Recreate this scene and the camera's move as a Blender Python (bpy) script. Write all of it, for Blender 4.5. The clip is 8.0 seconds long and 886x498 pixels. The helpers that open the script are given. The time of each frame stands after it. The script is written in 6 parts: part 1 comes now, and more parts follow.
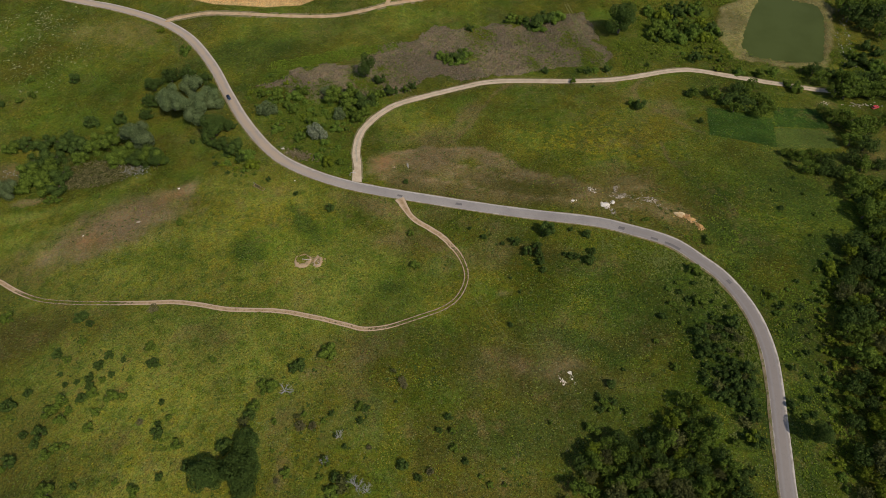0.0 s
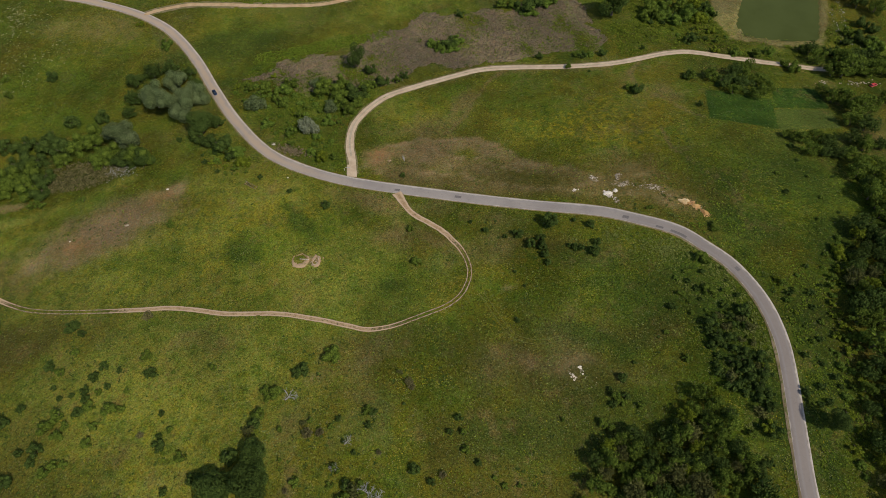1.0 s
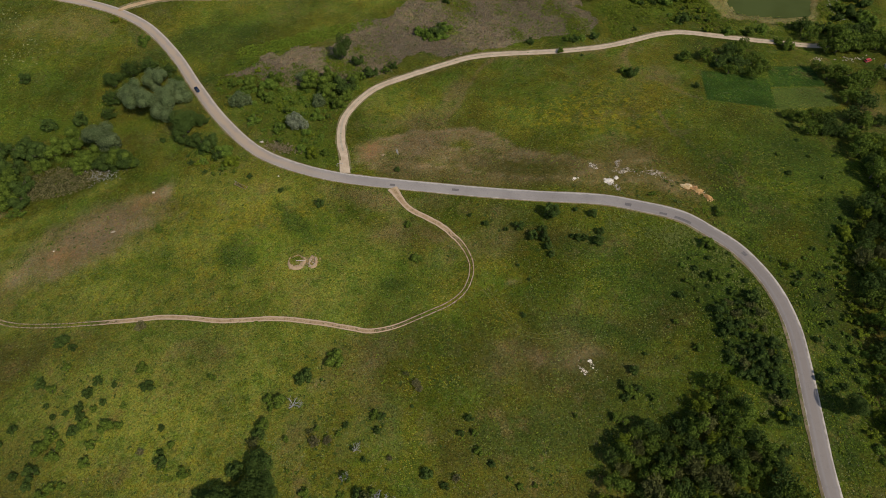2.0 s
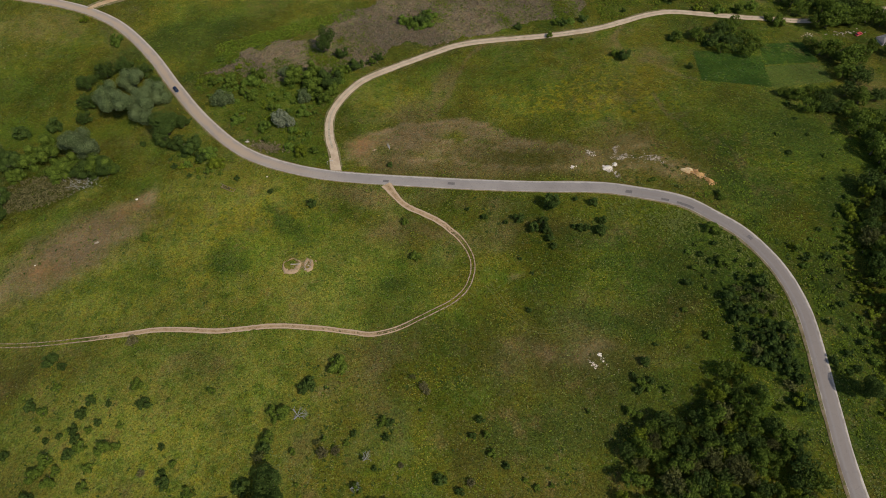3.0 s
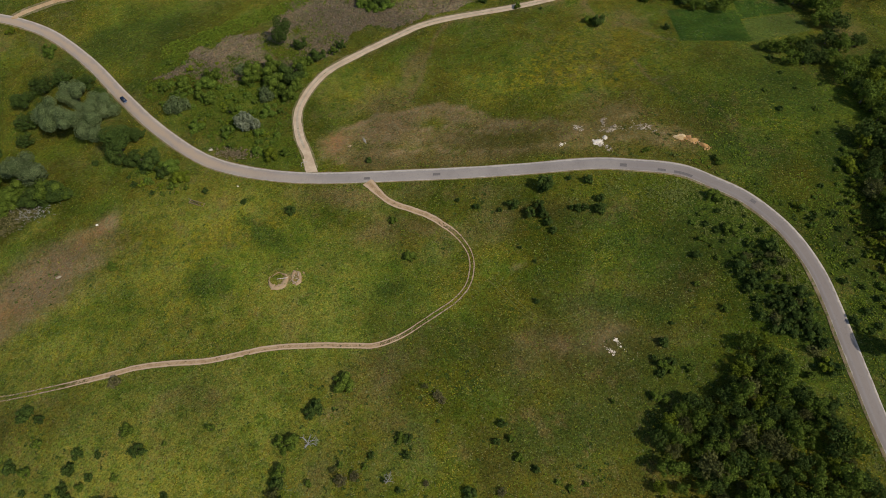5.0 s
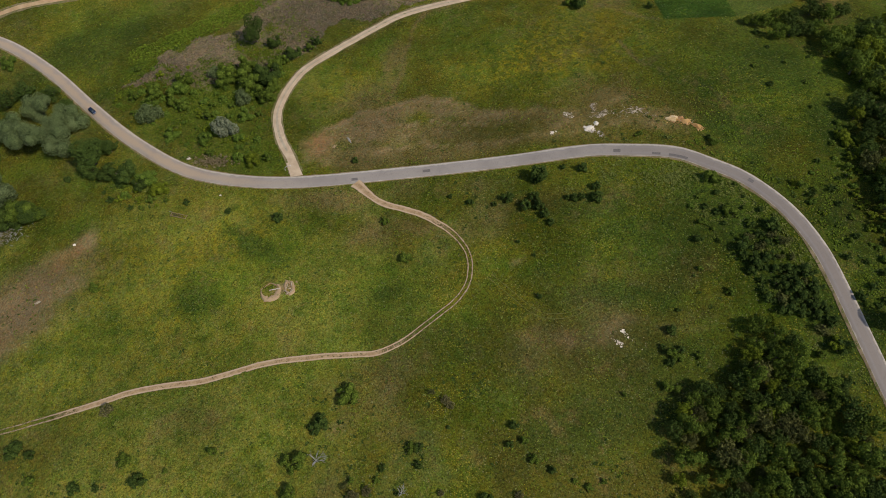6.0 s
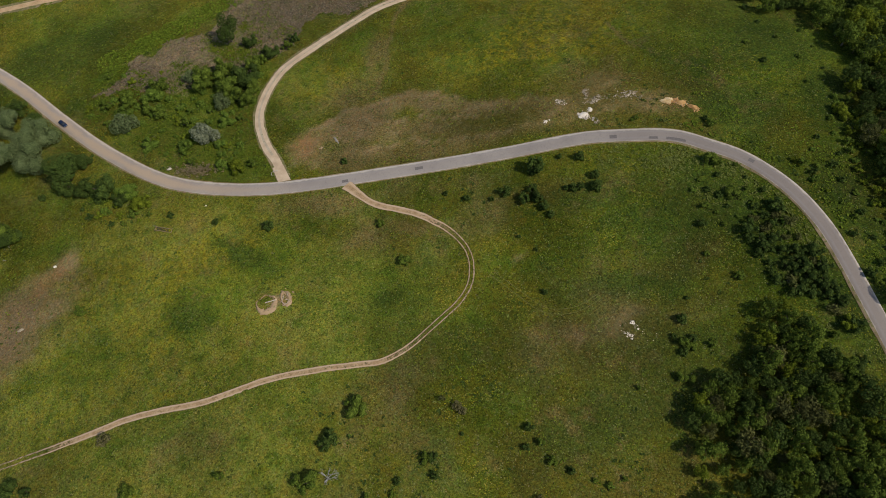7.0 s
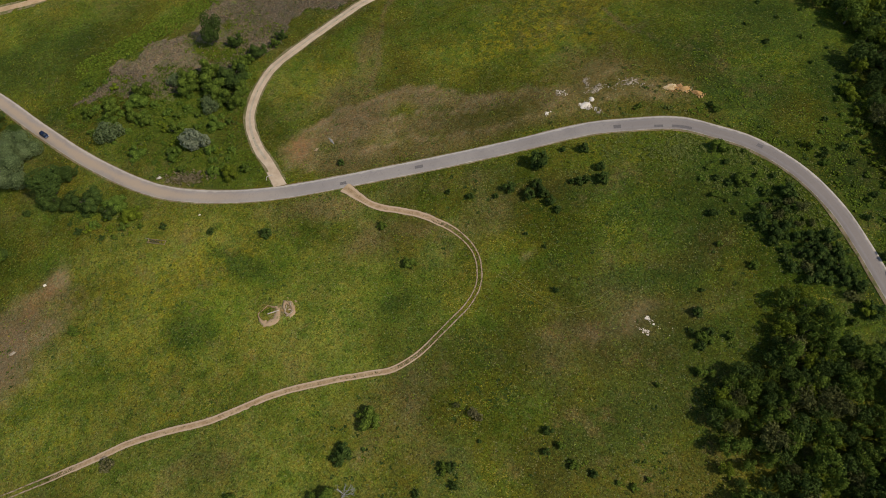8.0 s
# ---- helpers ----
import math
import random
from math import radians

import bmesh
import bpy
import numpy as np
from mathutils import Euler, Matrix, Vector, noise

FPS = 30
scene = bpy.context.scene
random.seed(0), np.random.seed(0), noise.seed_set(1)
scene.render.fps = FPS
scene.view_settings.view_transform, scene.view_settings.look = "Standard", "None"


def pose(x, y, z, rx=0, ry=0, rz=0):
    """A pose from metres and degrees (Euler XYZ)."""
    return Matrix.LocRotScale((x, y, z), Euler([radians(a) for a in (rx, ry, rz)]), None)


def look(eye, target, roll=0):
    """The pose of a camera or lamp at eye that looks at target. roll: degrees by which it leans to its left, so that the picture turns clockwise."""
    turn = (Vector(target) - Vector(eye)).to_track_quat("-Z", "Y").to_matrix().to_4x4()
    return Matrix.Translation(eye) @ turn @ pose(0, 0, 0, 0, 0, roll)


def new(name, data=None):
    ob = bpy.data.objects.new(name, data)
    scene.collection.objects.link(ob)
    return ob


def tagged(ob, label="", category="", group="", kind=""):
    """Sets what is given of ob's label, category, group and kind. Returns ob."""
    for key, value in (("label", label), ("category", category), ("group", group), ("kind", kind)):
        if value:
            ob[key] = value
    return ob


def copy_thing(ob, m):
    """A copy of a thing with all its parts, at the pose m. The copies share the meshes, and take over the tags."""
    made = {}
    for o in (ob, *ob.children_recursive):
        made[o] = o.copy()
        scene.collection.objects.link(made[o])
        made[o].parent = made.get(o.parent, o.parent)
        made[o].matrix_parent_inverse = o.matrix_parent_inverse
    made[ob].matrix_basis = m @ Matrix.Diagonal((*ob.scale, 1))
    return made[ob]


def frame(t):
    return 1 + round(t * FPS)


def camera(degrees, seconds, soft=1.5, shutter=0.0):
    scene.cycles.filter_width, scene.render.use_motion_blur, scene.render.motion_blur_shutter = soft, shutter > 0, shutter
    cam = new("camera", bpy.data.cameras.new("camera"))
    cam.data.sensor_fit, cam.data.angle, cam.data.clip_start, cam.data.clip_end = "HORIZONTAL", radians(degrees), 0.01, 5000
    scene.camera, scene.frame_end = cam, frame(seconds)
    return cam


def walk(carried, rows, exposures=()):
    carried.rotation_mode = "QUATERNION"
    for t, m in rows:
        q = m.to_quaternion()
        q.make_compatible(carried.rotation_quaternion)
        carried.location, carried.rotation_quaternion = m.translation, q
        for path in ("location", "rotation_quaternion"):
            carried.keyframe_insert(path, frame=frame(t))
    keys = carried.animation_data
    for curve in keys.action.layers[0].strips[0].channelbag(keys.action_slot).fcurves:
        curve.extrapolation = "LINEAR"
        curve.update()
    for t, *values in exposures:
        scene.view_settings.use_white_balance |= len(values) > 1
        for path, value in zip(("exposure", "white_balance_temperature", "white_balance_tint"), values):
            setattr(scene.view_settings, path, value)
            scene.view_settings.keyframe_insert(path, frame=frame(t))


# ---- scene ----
cam = camera(71.18, 8.0, soft=0.8)
walk(cam, [
    (0.0, pose(0.0, 0.0, 228.0, 34.881, 0, 0.0)),
    (1.7, pose(-10.47, 12.1, 222.45, 32.66, 0, -4.009)),
    (2.8, pose(-16.95, 20.38, 218.24, 31.311, 0, -7.281)),
    (4.0, pose(-23.21, 29.56, 213.39, 29.988, 0, -11.016)),
    (5.8, pose(-30.85, 44.09, 206.49, 27.965, 0, -18.097)),
    (7.0, pose(-34.99, 54.96, 201.92, 26.436, 0, -22.729)),
    (7.5, pose(-36.58, 59.41, 199.85, 25.883, 0, -24.474)),
    (8.0, pose(-38.04, 63.66, 197.98, 25.371, 0, -25.463)),
])
scene.view_settings.exposure = 0.0

# ---------------------------------------------------------------- light
SUN_ELEVATION, SUN_AZIMUTH = 52, 135  # azimuth clockwise from +y
world = bpy.data.worlds.new("world")
scene.world = world
world.use_nodes = True
sky = world.node_tree.nodes.new("ShaderNodeTexSky")
sky.sky_type, sky.sun_disc = "NISHITA", False
sky.sun_elevation, sky.sun_rotation = radians(SUN_ELEVATION), radians(SUN_AZIMUTH)
background = world.node_tree.nodes["Background"]
background.inputs["Strength"].default_value = 0.115
world.node_tree.links.new(sky.outputs[0], background.inputs["Color"])
sun = new("sun", bpy.data.lights.new("sun", "SUN"))
sun.data.energy, sun.data.angle, sun.data.color = 3.5, radians(0.5), (1.0, 0.94, 0.84)
sun_way = Vector((math.sin(radians(SUN_AZIMUTH)) * math.cos(radians(SUN_ELEVATION)),
                  math.cos(radians(SUN_AZIMUTH)) * math.cos(radians(SUN_ELEVATION)), math.sin(radians(SUN_ELEVATION))))
sun.matrix_world = look(sun_way * 600, (0, 0, 0))


# ---------------------------------------------------------------- materials
class Nodes:
    """A small helper to wire one node material."""

    def __init__(self, name):
        self.material = bpy.data.materials.new(name)
        self.material.use_nodes = True
        self.tree = self.material.node_tree
        self.shader = self.tree.nodes["Principled BSDF"]
        self.place = self.add("ShaderNodeNewGeometry").outputs["Position"]

    def add(self, kind, **values):
        node = self.tree.nodes.new(kind)
        for key, value in values.items():
            setattr(node, key, value)
        return node

    def put(self, socket, value):
        if isinstance(value, bpy.types.NodeSocket):
            self.tree.links.new(value, socket)
        elif isinstance(value, tuple) and len(value) == 3 and socket.type == "RGBA":
            socket.default_value = (*value, 1)
        else:
            socket.default_value = value

    def noise(self, scale, detail=3.0, rough=0.55, warp=0.0, where=None):
        node = self.add("ShaderNodeTexNoise")
        self.put(node.inputs["Vector"], where or self.place)
        node.inputs["Scale"].default_value, node.inputs["Detail"].default_value = scale, detail
        node.inputs["Roughness"].default_value, node.inputs["Distortion"].default_value = rough, warp
        return node.outputs["Fac"]

    def warped(self, scale, reach):
        """The place, pushed about by noise, so that cells lose their straight sides."""
        node = self.add("ShaderNodeTexNoise")
        self.put(node.inputs["Vector"], self.place)
        node.inputs["Scale"].default_value = scale
        push = self.add("ShaderNodeVectorMath", operation="MULTIPLY_ADD")
        self.put(push.inputs[0], node.outputs["Color"])
        push.inputs[1].default_value = (reach, reach, reach)
        self.put(push.inputs[2], self.place)
        return push.outputs[0]

    def cells(self, scale, where=None):
        node = self.add("ShaderNodeTexVoronoi")
        self.put(node.inputs["Vector"], where or self.place)
        node.inputs["Scale"].default_value = scale
        return node.outputs

    def cell_random(self, scale, where=None, channel=0):
        node = self.add("ShaderNodeSeparateColor")
        self.put(node.inputs[0], self.cells(scale, where)["Color"])
        return node.outputs[channel]

    def math(self, kind, a, b=0.0):
        node = self.add("ShaderNodeMath", operation=kind)
        self.put(node.inputs[0], a)
        self.put(node.inputs[1], b)
        return node.outputs[0]

    def step(self, value, low, high):
        node = self.add("ShaderNodeMapRange", interpolation_type="SMOOTHSTEP")
        self.put(node.inputs["Value"], value)
        node.inputs["From Min"].default_value, node.inputs["From Max"].default_value = low, high
        return node.outputs["Result"]

    def mix(self, fac, a, b, kind="MIX"):
        node = self.add("ShaderNodeMix", data_type="RGBA", blend_type=kind)
        self.put(node.inputs["Factor"], fac)
        self.put(node.inputs[6], a)
        self.put(node.inputs[7], b)
        return node.outputs[2]

    def attribute(self, name):
        return self.add("ShaderNodeAttribute", attribute_name=name).outputs["Fac"]

    def bump(self, value, strength, distance):
        node = self.add("ShaderNodeBump")
        node.inputs["Strength"].default_value, node.inputs["Distance"].default_value = strength, distance
        self.put(node.inputs["Height"], value)
        self.put(self.shader.inputs["Normal"], node.outputs["Normal"])

    def done(self, colour, rough=0.9, metal=0.0, specular=0.2):
        self.put(self.shader.inputs["Base Color"], colour)
        self.put(self.shader.inputs["Roughness"], rough)
        self.shader.inputs["Metallic"].default_value = metal
        self.shader.inputs["Specular IOR Level"].default_value = specular
        return self.material


def ground_material():
    n = Nodes("meadow")
    broad, mid = n.noise(0.013, 4, 0.62), n.noise(0.055, 4, 0.65)
    small, fine, grain = n.noise(0.21, 5, 0.68), n.noise(1.5, 4, 0.72), n.noise(5.5, 2, 0.65)
    clump, leaf, speck = n.cell_random(0.75), n.cell_random(2.4), n.cell_random(3.6)
    colour = n.mix(n.step(broad, 0.40, 0.60), (0.042, 0.056, 0.005), (0.074, 0.074, 0.008))
    colour = n.mix(n.math("MULTIPLY", n.step(mid, 0.48, 0.62), 0.9), colour, (0.042, 0.072, 0.006))
    colour = n.mix(n.math("MULTIPLY", n.step(mid, 0.46, 0.32), 0.7), colour, (0.086, 0.074, 0.011))
    colour = n.mix(n.math("MULTIPLY", n.step(n.noise(0.028, 5, 0.65), 0.54, 0.7), 0.6), colour, (0.092, 0.066, 0.022))
    colour = n.mix(n.math("MULTIPLY", n.step(n.noise(0.034, 4, 0.6), 0.55, 0.72), 0.65), colour, (0.062, 0.078, 0.022))
    colour = n.mix(n.math("MULTIPLY", n.step(n.noise(0.047, 3, 0.55), 0.57, 0.70), 0.6), colour, (0.030, 0.054, 0.008))
    pale = n.step(n.math("ADD", n.attribute("pale"), n.math("MULTIPLY", n.math("SUBTRACT", mid, 0.5), 1.2)), 0.0, 1.0)
    colour = n.mix(n.math("MULTIPLY", pale, 0.85), colour, n.mix(n.step(small, 0.35, 0.65), (0.086, 0.120, 0.018), (0.148, 0.145, 0.028)))
    colour = n.mix(n.math("MULTIPLY", n.step(small, 0.54, 0.70), 0.35), colour, (0.112, 0.106, 0.014))
    colour = n.mix(n.math("MULTIPLY", n.step(small, 0.48, 0.30), 0.5), colour, (0.032, 0.048, 0.005))
    colour = n.mix(n.math("MULTIPLY", n.step(clump, 0.80, 0.92), 0.3), colour, (0.045, 0.070, 0.007))
    colour = n.mix(n.math("MULTIPLY", n.step(clump, 0.18, 0.06), 0.2), colour, (0.120, 0.116, 0.030))
    lush = n.step(n.math("ADD", n.attribute("lush"), n.math("MULTIPLY", n.math("SUBTRACT", small, 0.5), 0.9)), 0.2, 1.0)
    colour = n.mix(n.math("MULTIPLY", lush, 0.8), colour, n.mix(n.step(fine, 0.4, 0.65), (0.024, 0.044, 0.005), (0.050, 0.077, 0.007)))
    bloom = n.math("MULTIPLY", n.attribute("bloom"), n.step(n.noise(0.35, 5, 0.78), 0.44, 0.64))
    colour = n.mix(n.math("MULTIPLY", bloom, 0.75), colour, (0.190, 0.160, 0.010))
    colour = n.mix(n.math("MULTIPLY", n.math("MULTIPLY", n.step(speck, 0.82, 0.9), n.step(n.noise(0.09, 3, 0.6), 0.48, 0.62)), 0.5), colour, (0.22, 0.185, 0.022))
    dry = n.step(n.math("ADD", n.attribute("dry"), n.math("MULTIPLY", n.math("SUBTRACT", mid, 0.5), 1.4)), 0.1, 0.95)
    dry = n.math("MULTIPLY", dry, n.step(n.math("ADD", small, n.math("MULTIPLY", n.attribute("dry"), 0.3)), 0.3, 0.75))
    colour = n.mix(n.math("MULTIPLY", dry, 0.85), colour, n.mix(n.step(fine, 0.35, 0.7), (0.090, 0.068, 0.025), (0.145, 0.110, 0.048)))
    soil = n.mix(n.step(fine, 0.3, 0.7), (0.160, 0.108, 0.052), (0.245, 0.176, 0.098))
    soil = n.mix(n.math("MULTIPLY", n.attribute("red"), 0.7), soil, (0.21, 0.110, 0.050))
    bare = n.step(n.math("ADD", n.attribute("bare"), n.math("MULTIPLY", n.math("SUBTRACT", n.noise(0.10, 6, 0.72), 0.5), 1.7)), 0.15, 1.05)
    colour = n.mix(n.math("MULTIPLY", bare, 0.9), colour, soil)
    colour = n.mix(n.step(n.attribute("sand"), 0.35, 0.65), colour, n.mix(small, (0.40, 0.255, 0.105), (0.47, 0.31, 0.14)))
    marsh = n.step(n.math("ADD", n.attribute("marsh"), n.math("MULTIPLY", n.math("SUBTRACT", mid, 0.5), 1.6)), 0.35, 0.9)
    colour = n.mix(marsh, colour, n.mix(n.math("MULTIPLY", n.step(small, 0.45, 0.65), 0.5), n.mix(n.step(fine, 0.35, 0.65), (0.112, 0.086, 0.055), (0.165, 0.128, 0.085)), (0.066, 0.086, 0.020)))
    colour = n.mix(n.step(n.attribute("crop"), 0.3, 0.7), colour, n.mix(n.step(mid, 0.3, 0.7), (0.020, 0.044, 0.007), (0.030, 0.057, 0.008)))
    colour = n.mix(n.step(n.attribute("stubble"), 0.3, 0.7), colour, n.mix(small, (0.044, 0.066, 0.012), (0.060, 0.079, 0.016)))
    colour = n.mix(n.math("MULTIPLY", n.step(n.math("ADD", n.attribute("straw"), n.math("MULTIPLY", n.math("SUBTRACT", small, 0.5), 0.9)), 0.25, 0.7), 0.9), colour, n.mix(n.step(small, 0.35, 0.65), (0.118, 0.108, 0.036), (0.175, 0.148, 0.066)))
    brown = n.step(n.math("ADD", n.attribute("brown"), n.math("MULTIPLY", n.math("SUBTRACT", n.noise(0.07, 5, 0.7), 0.5), 1.6)), 0.25, 1.0)
    colour = n.mix(n.math("MULTIPLY", brown, 0.7), colour, n.mix(n.step(fine, 0.35, 0.65), (0.044, 0.044, 0.008), (0.070, 0.062, 0.014)))
    fresh = n.step(n.math("ADD", n.attribute("fresh"), n.math("MULTIPLY", n.math("SUBTRACT", mid, 0.5), 1.3)), 0.2, 1.0)
    colour = n.mix(n.math("MULTIPLY", fresh, 0.6), colour, n.mix(n.step(small, 0.35, 0.65), (0.050, 0.084, 0.008), (0.082, 0.108, 0.012)))
    rank = n.step(n.math("ADD", n.attribute("rank"), n.math("MULTIPLY", n.math("SUBTRACT", small, 0.5), 0.8)), 0.25, 0.85)
    colour = n.mix(n.math("MULTIPLY", rank, 0.62), colour, n.mix(n.step(fine, 0.4, 0.65), (0.022, 0.040, 0.008), (0.040, 0.062, 0.009)))
    thin = n.math("MULTIPLY", n.step(n.noise(0.11, 6, 0.75), 0.50, 0.66), n.step(n.noise(0.017, 3, 0.6), 0.40, 0.58))
    colour = n.mix(n.math("MULTIPLY", thin, 0.5), colour, n.mix(n.step(fine, 0.35, 0.65), (0.086, 0.060, 0.020), (0.140, 0.100, 0.040)))
    lime = n.math("MULTIPLY", n.step(n.noise(0.5, 5, 0.75), 0.52, 0.68), n.step(n.noise(0.04, 4, 0.6), 0.42, 0.56))
    colour = n.mix(n.math("MULTIPLY", lime, n.math("SUBTRACT", 0.45, n.math("MULTIPLY", brown, 0.4))), colour, (0.094, 0.128, 0.012))
    bent = n.warped(1.6, 0.7)
    tint = n.math("ADD", n.math("MULTIPLY", n.step(n.noise(1.9, 3, 0.7), 0.3, 0.7), 0.36), n.math("MULTIPLY", n.cell_random(1.9, bent), 0.28))
    tint = n.math("ADD", tint, n.math("MULTIPLY", n.cell_random(3.6, bent, 1), 0.36))
    swing = n.mix(tint, (0.16, 0.17, 0.18), (1.98, 1.90, 1.74))
    swing = n.mix(n.math("MULTIPLY", bare, 0.5), swing, (1.0, 1.0, 1.0))
    colour = n.mix(1.0, colour, swing, "MULTIPLY")
    colour = n.mix(1.0, colour, n.mix(n.cell_random(1.2, bent, 2), (0.90, 1.01, 1.06), (1.12, 0.99, 0.90)), "MULTIPLY")
    colour = n.mix(1.0, colour, n.mix(n.step(n.noise(0.02, 5, 0.65), 0.36, 0.64), (0.74, 0.75, 0.75), (1.25, 1.23, 1.18)), "MULTIPLY")
    colour = n.mix(n.math("MULTIPLY", n.step(speck, 0.97, 0.985), 0.25), colour, (0.36, 0.33, 0.20))
    relief = n.math("ADD", n.math("MULTIPLY", fine, 0.4), n.math("ADD", n.math("MULTIPLY", grain, 0.3), n.math("MULTIPLY", leaf, 0.3)))
    n.bump(relief, 0.8, 0.4)
    return n.done(colour, 0.95, 0, 0.05)


def soil_material(name, dark, light, grass=0.0, stones=0.0, gaps=False):
    n = Nodes(name)
    small, fine = n.noise(0.35, 4, 0.65), n.noise(2.2, 4, 0.7)
    colour = n.mix(n.step(small, 0.3, 0.7), dark, light)
    colour = n.mix(n.math("MULTIPLY", n.step(fine, 0.5, 0.8), 0.5), colour, tuple(min(1, c * 1.25) for c in light))
    if grass:
        colour = n.mix(n.math("MULTIPLY", n.step(n.noise(0.7, 4, 0.7), 0.62 - 0.3 * grass, 0.8 - 0.3 * grass), 0.85), colour, (0.09, 0.10, 0.02))
    if stones:
        colour = n.mix(n.math("MULTIPLY", n.step(n.cells(3.0)["Distance"], 0.18, 0.06), stones), colour, (0.55, 0.5, 0.44))
    n.bump(fine, 0.5, 0.12)
    n.done(colour, 0.95, 0, 0.15)
    if gaps:
        # broken cover: the ground below shows between the patches
        clear, blend = n.add("ShaderNodeBsdfTransparent"), n.add("ShaderNodeMixShader")
        n.put(blend.inputs[0], n.step(n.noise(0.9, 6, 0.8), 0.44, 0.60))
        n.put(blend.inputs[1], clear.outputs[0])
        n.put(blend.inputs[2], n.shader.outputs[0])
        n.put(n.tree.nodes["Material Output"].inputs["Surface"], blend.outputs[0])
    return n.material


def track_material():
    """Wheel ruts worn through grass: earth where the wear is strong, open to the grass below elsewhere."""
    n = Nodes("track_dirt")
    side, worn = n.attribute("side"), n.attribute("worn")
    drift = n.math("MULTIPLY", n.math("SUBTRACT", n.noise(0.12, 3, 0.6), 0.5), 0.7)
    out = n.math("ABSOLUTE", n.math("ADD", side, drift))
    rut = n.step(n.math("ABSOLUTE", n.math("SUBTRACT", out, 0.85)), 0.48, 0.10)
    bed = n.math("MULTIPLY", n.step(out, 1.75, 0.5), n.step(worn, 0.45, 1.0))
    rough = n.math("MULTIPLY", n.math("SUBTRACT", n.noise(0.8, 6, 0.75), 0.5), 1.3)
    reach = n.math("ADD", n.math("MAXIMUM", n.math("MULTIPLY", rut, worn), n.math("MULTIPLY", bed, 0.64)), rough)
    cover = n.math("MULTIPLY", n.step(reach, 0.10, 0.72), n.math("ADD", 0.45, n.math("MULTIPLY", worn, 0.55)))
    small, fine = n.noise(0.5, 4, 0.65), n.noise(3.0, 4, 0.7)
    earth = n.mix(n.step(small, 0.3, 0.7), (0.30, 0.190, 0.098), (0.40, 0.278, 0.162))
    earth = n.mix(n.math("MULTIPLY", n.step(fine, 0.5, 0.75), 0.5), earth, (0.50, 0.375, 0.235))
    earth = n.mix(n.math("MULTIPLY", n.step(worn, 0.75, 0.35), 0.65), earth, (0.155, 0.125, 0.055))
    earth = n.mix(n.math("MULTIPLY", rut, n.math("MULTIPLY", worn, 0.55)), earth, (0.50, 0.37, 0.24))
    n.bump(fine, 0.5, 0.1)
    n.done(earth, 0.95, 0, 0.15)
    clear, blend = n.add("ShaderNodeBsdfTransparent"), n.add("ShaderNodeMixShader")
    n.put(blend.inputs[0], n.math("MULTIPLY", cover, 0.95))
    n.put(blend.inputs[1], clear.outputs[0])
    n.put(blend.inputs[2], n.shader.outputs[0])
    n.put(n.tree.nodes["Material Output"].inputs["Surface"], blend.outputs[0])
    return n.material


def asphalt_material():
    n = Nodes("old_asphalt")
    broad, small, fine = n.noise(0.06, 3), n.noise(0.6, 4, 0.65), n.noise(6.0, 2)
    colour = n.mix(n.step(broad, 0.35, 0.65), (0.236, 0.200, 0.172), (0.285, 0.245, 0.208))
    # the road's dimmer look in the east is put into its colour
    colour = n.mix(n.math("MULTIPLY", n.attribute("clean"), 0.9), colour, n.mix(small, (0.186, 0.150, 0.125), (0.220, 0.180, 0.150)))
    across = n.attribute("across")
    wheel = n.step(n.math("ABSOLUTE", n.math("SUBTRACT", n.math("ABSOLUTE", across), 0.48)), 0.22, 0.0)
    colour = n.mix(n.math("MULTIPLY", wheel, 0.3), colour, (0.255, 0.232, 0.218))
    ragged = n.math("MULTIPLY", n.math("SUBTRACT", n.noise(0.35, 5, 0.7), 0.5), 0.7)
    dust = n.math("MAXIMUM", n.step(n.math("ADD", n.math("MULTIPLY", across, -1.0), ragged), 0.58, 0.88), n.math("MULTIPLY", n.step(n.math("ADD", across, ragged), 0.86, 1.04), 0.7))
    colour = n.mix(n.math("MULTIPLY", dust, 0.85), colour, (0.49, 0.425, 0.345))
    crack = n.step(n.math("ABSOLUTE", n.math("SUBTRACT", n.noise(0.25, 5, 0.6), 0.5)), 0.012, 0.0)
    colour = n.mix(n.math("MULTIPLY", crack, 0.35), colour, (0.12, 0.105, 0.098))
    streak = n.step(n.math("ADD", n.math("ABSOLUTE", n.math("SUBTRACT", across, 0.12)), n.math("MULTIPLY", n.math("SUBTRACT", n.noise(0.11, 4, 0.7), 0.5), 1.6)), 0.85, 0.1)
    colour = n.mix(n.math("MULTIPLY", n.attribute("dust"), n.math("ADD", 0.25, n.math("MULTIPLY", streak, 0.75))), colour, (0.37, 0.272, 0.180))
    colour = n.mix(n.math("MULTIPLY", n.step(fine, 0.4, 0.7), 0.25), colour, (0.15, 0.14, 0.135))
    n.bump(fine, 0.3, 0.02)
    return n.done(colour, 0.88, 0, 0.3)


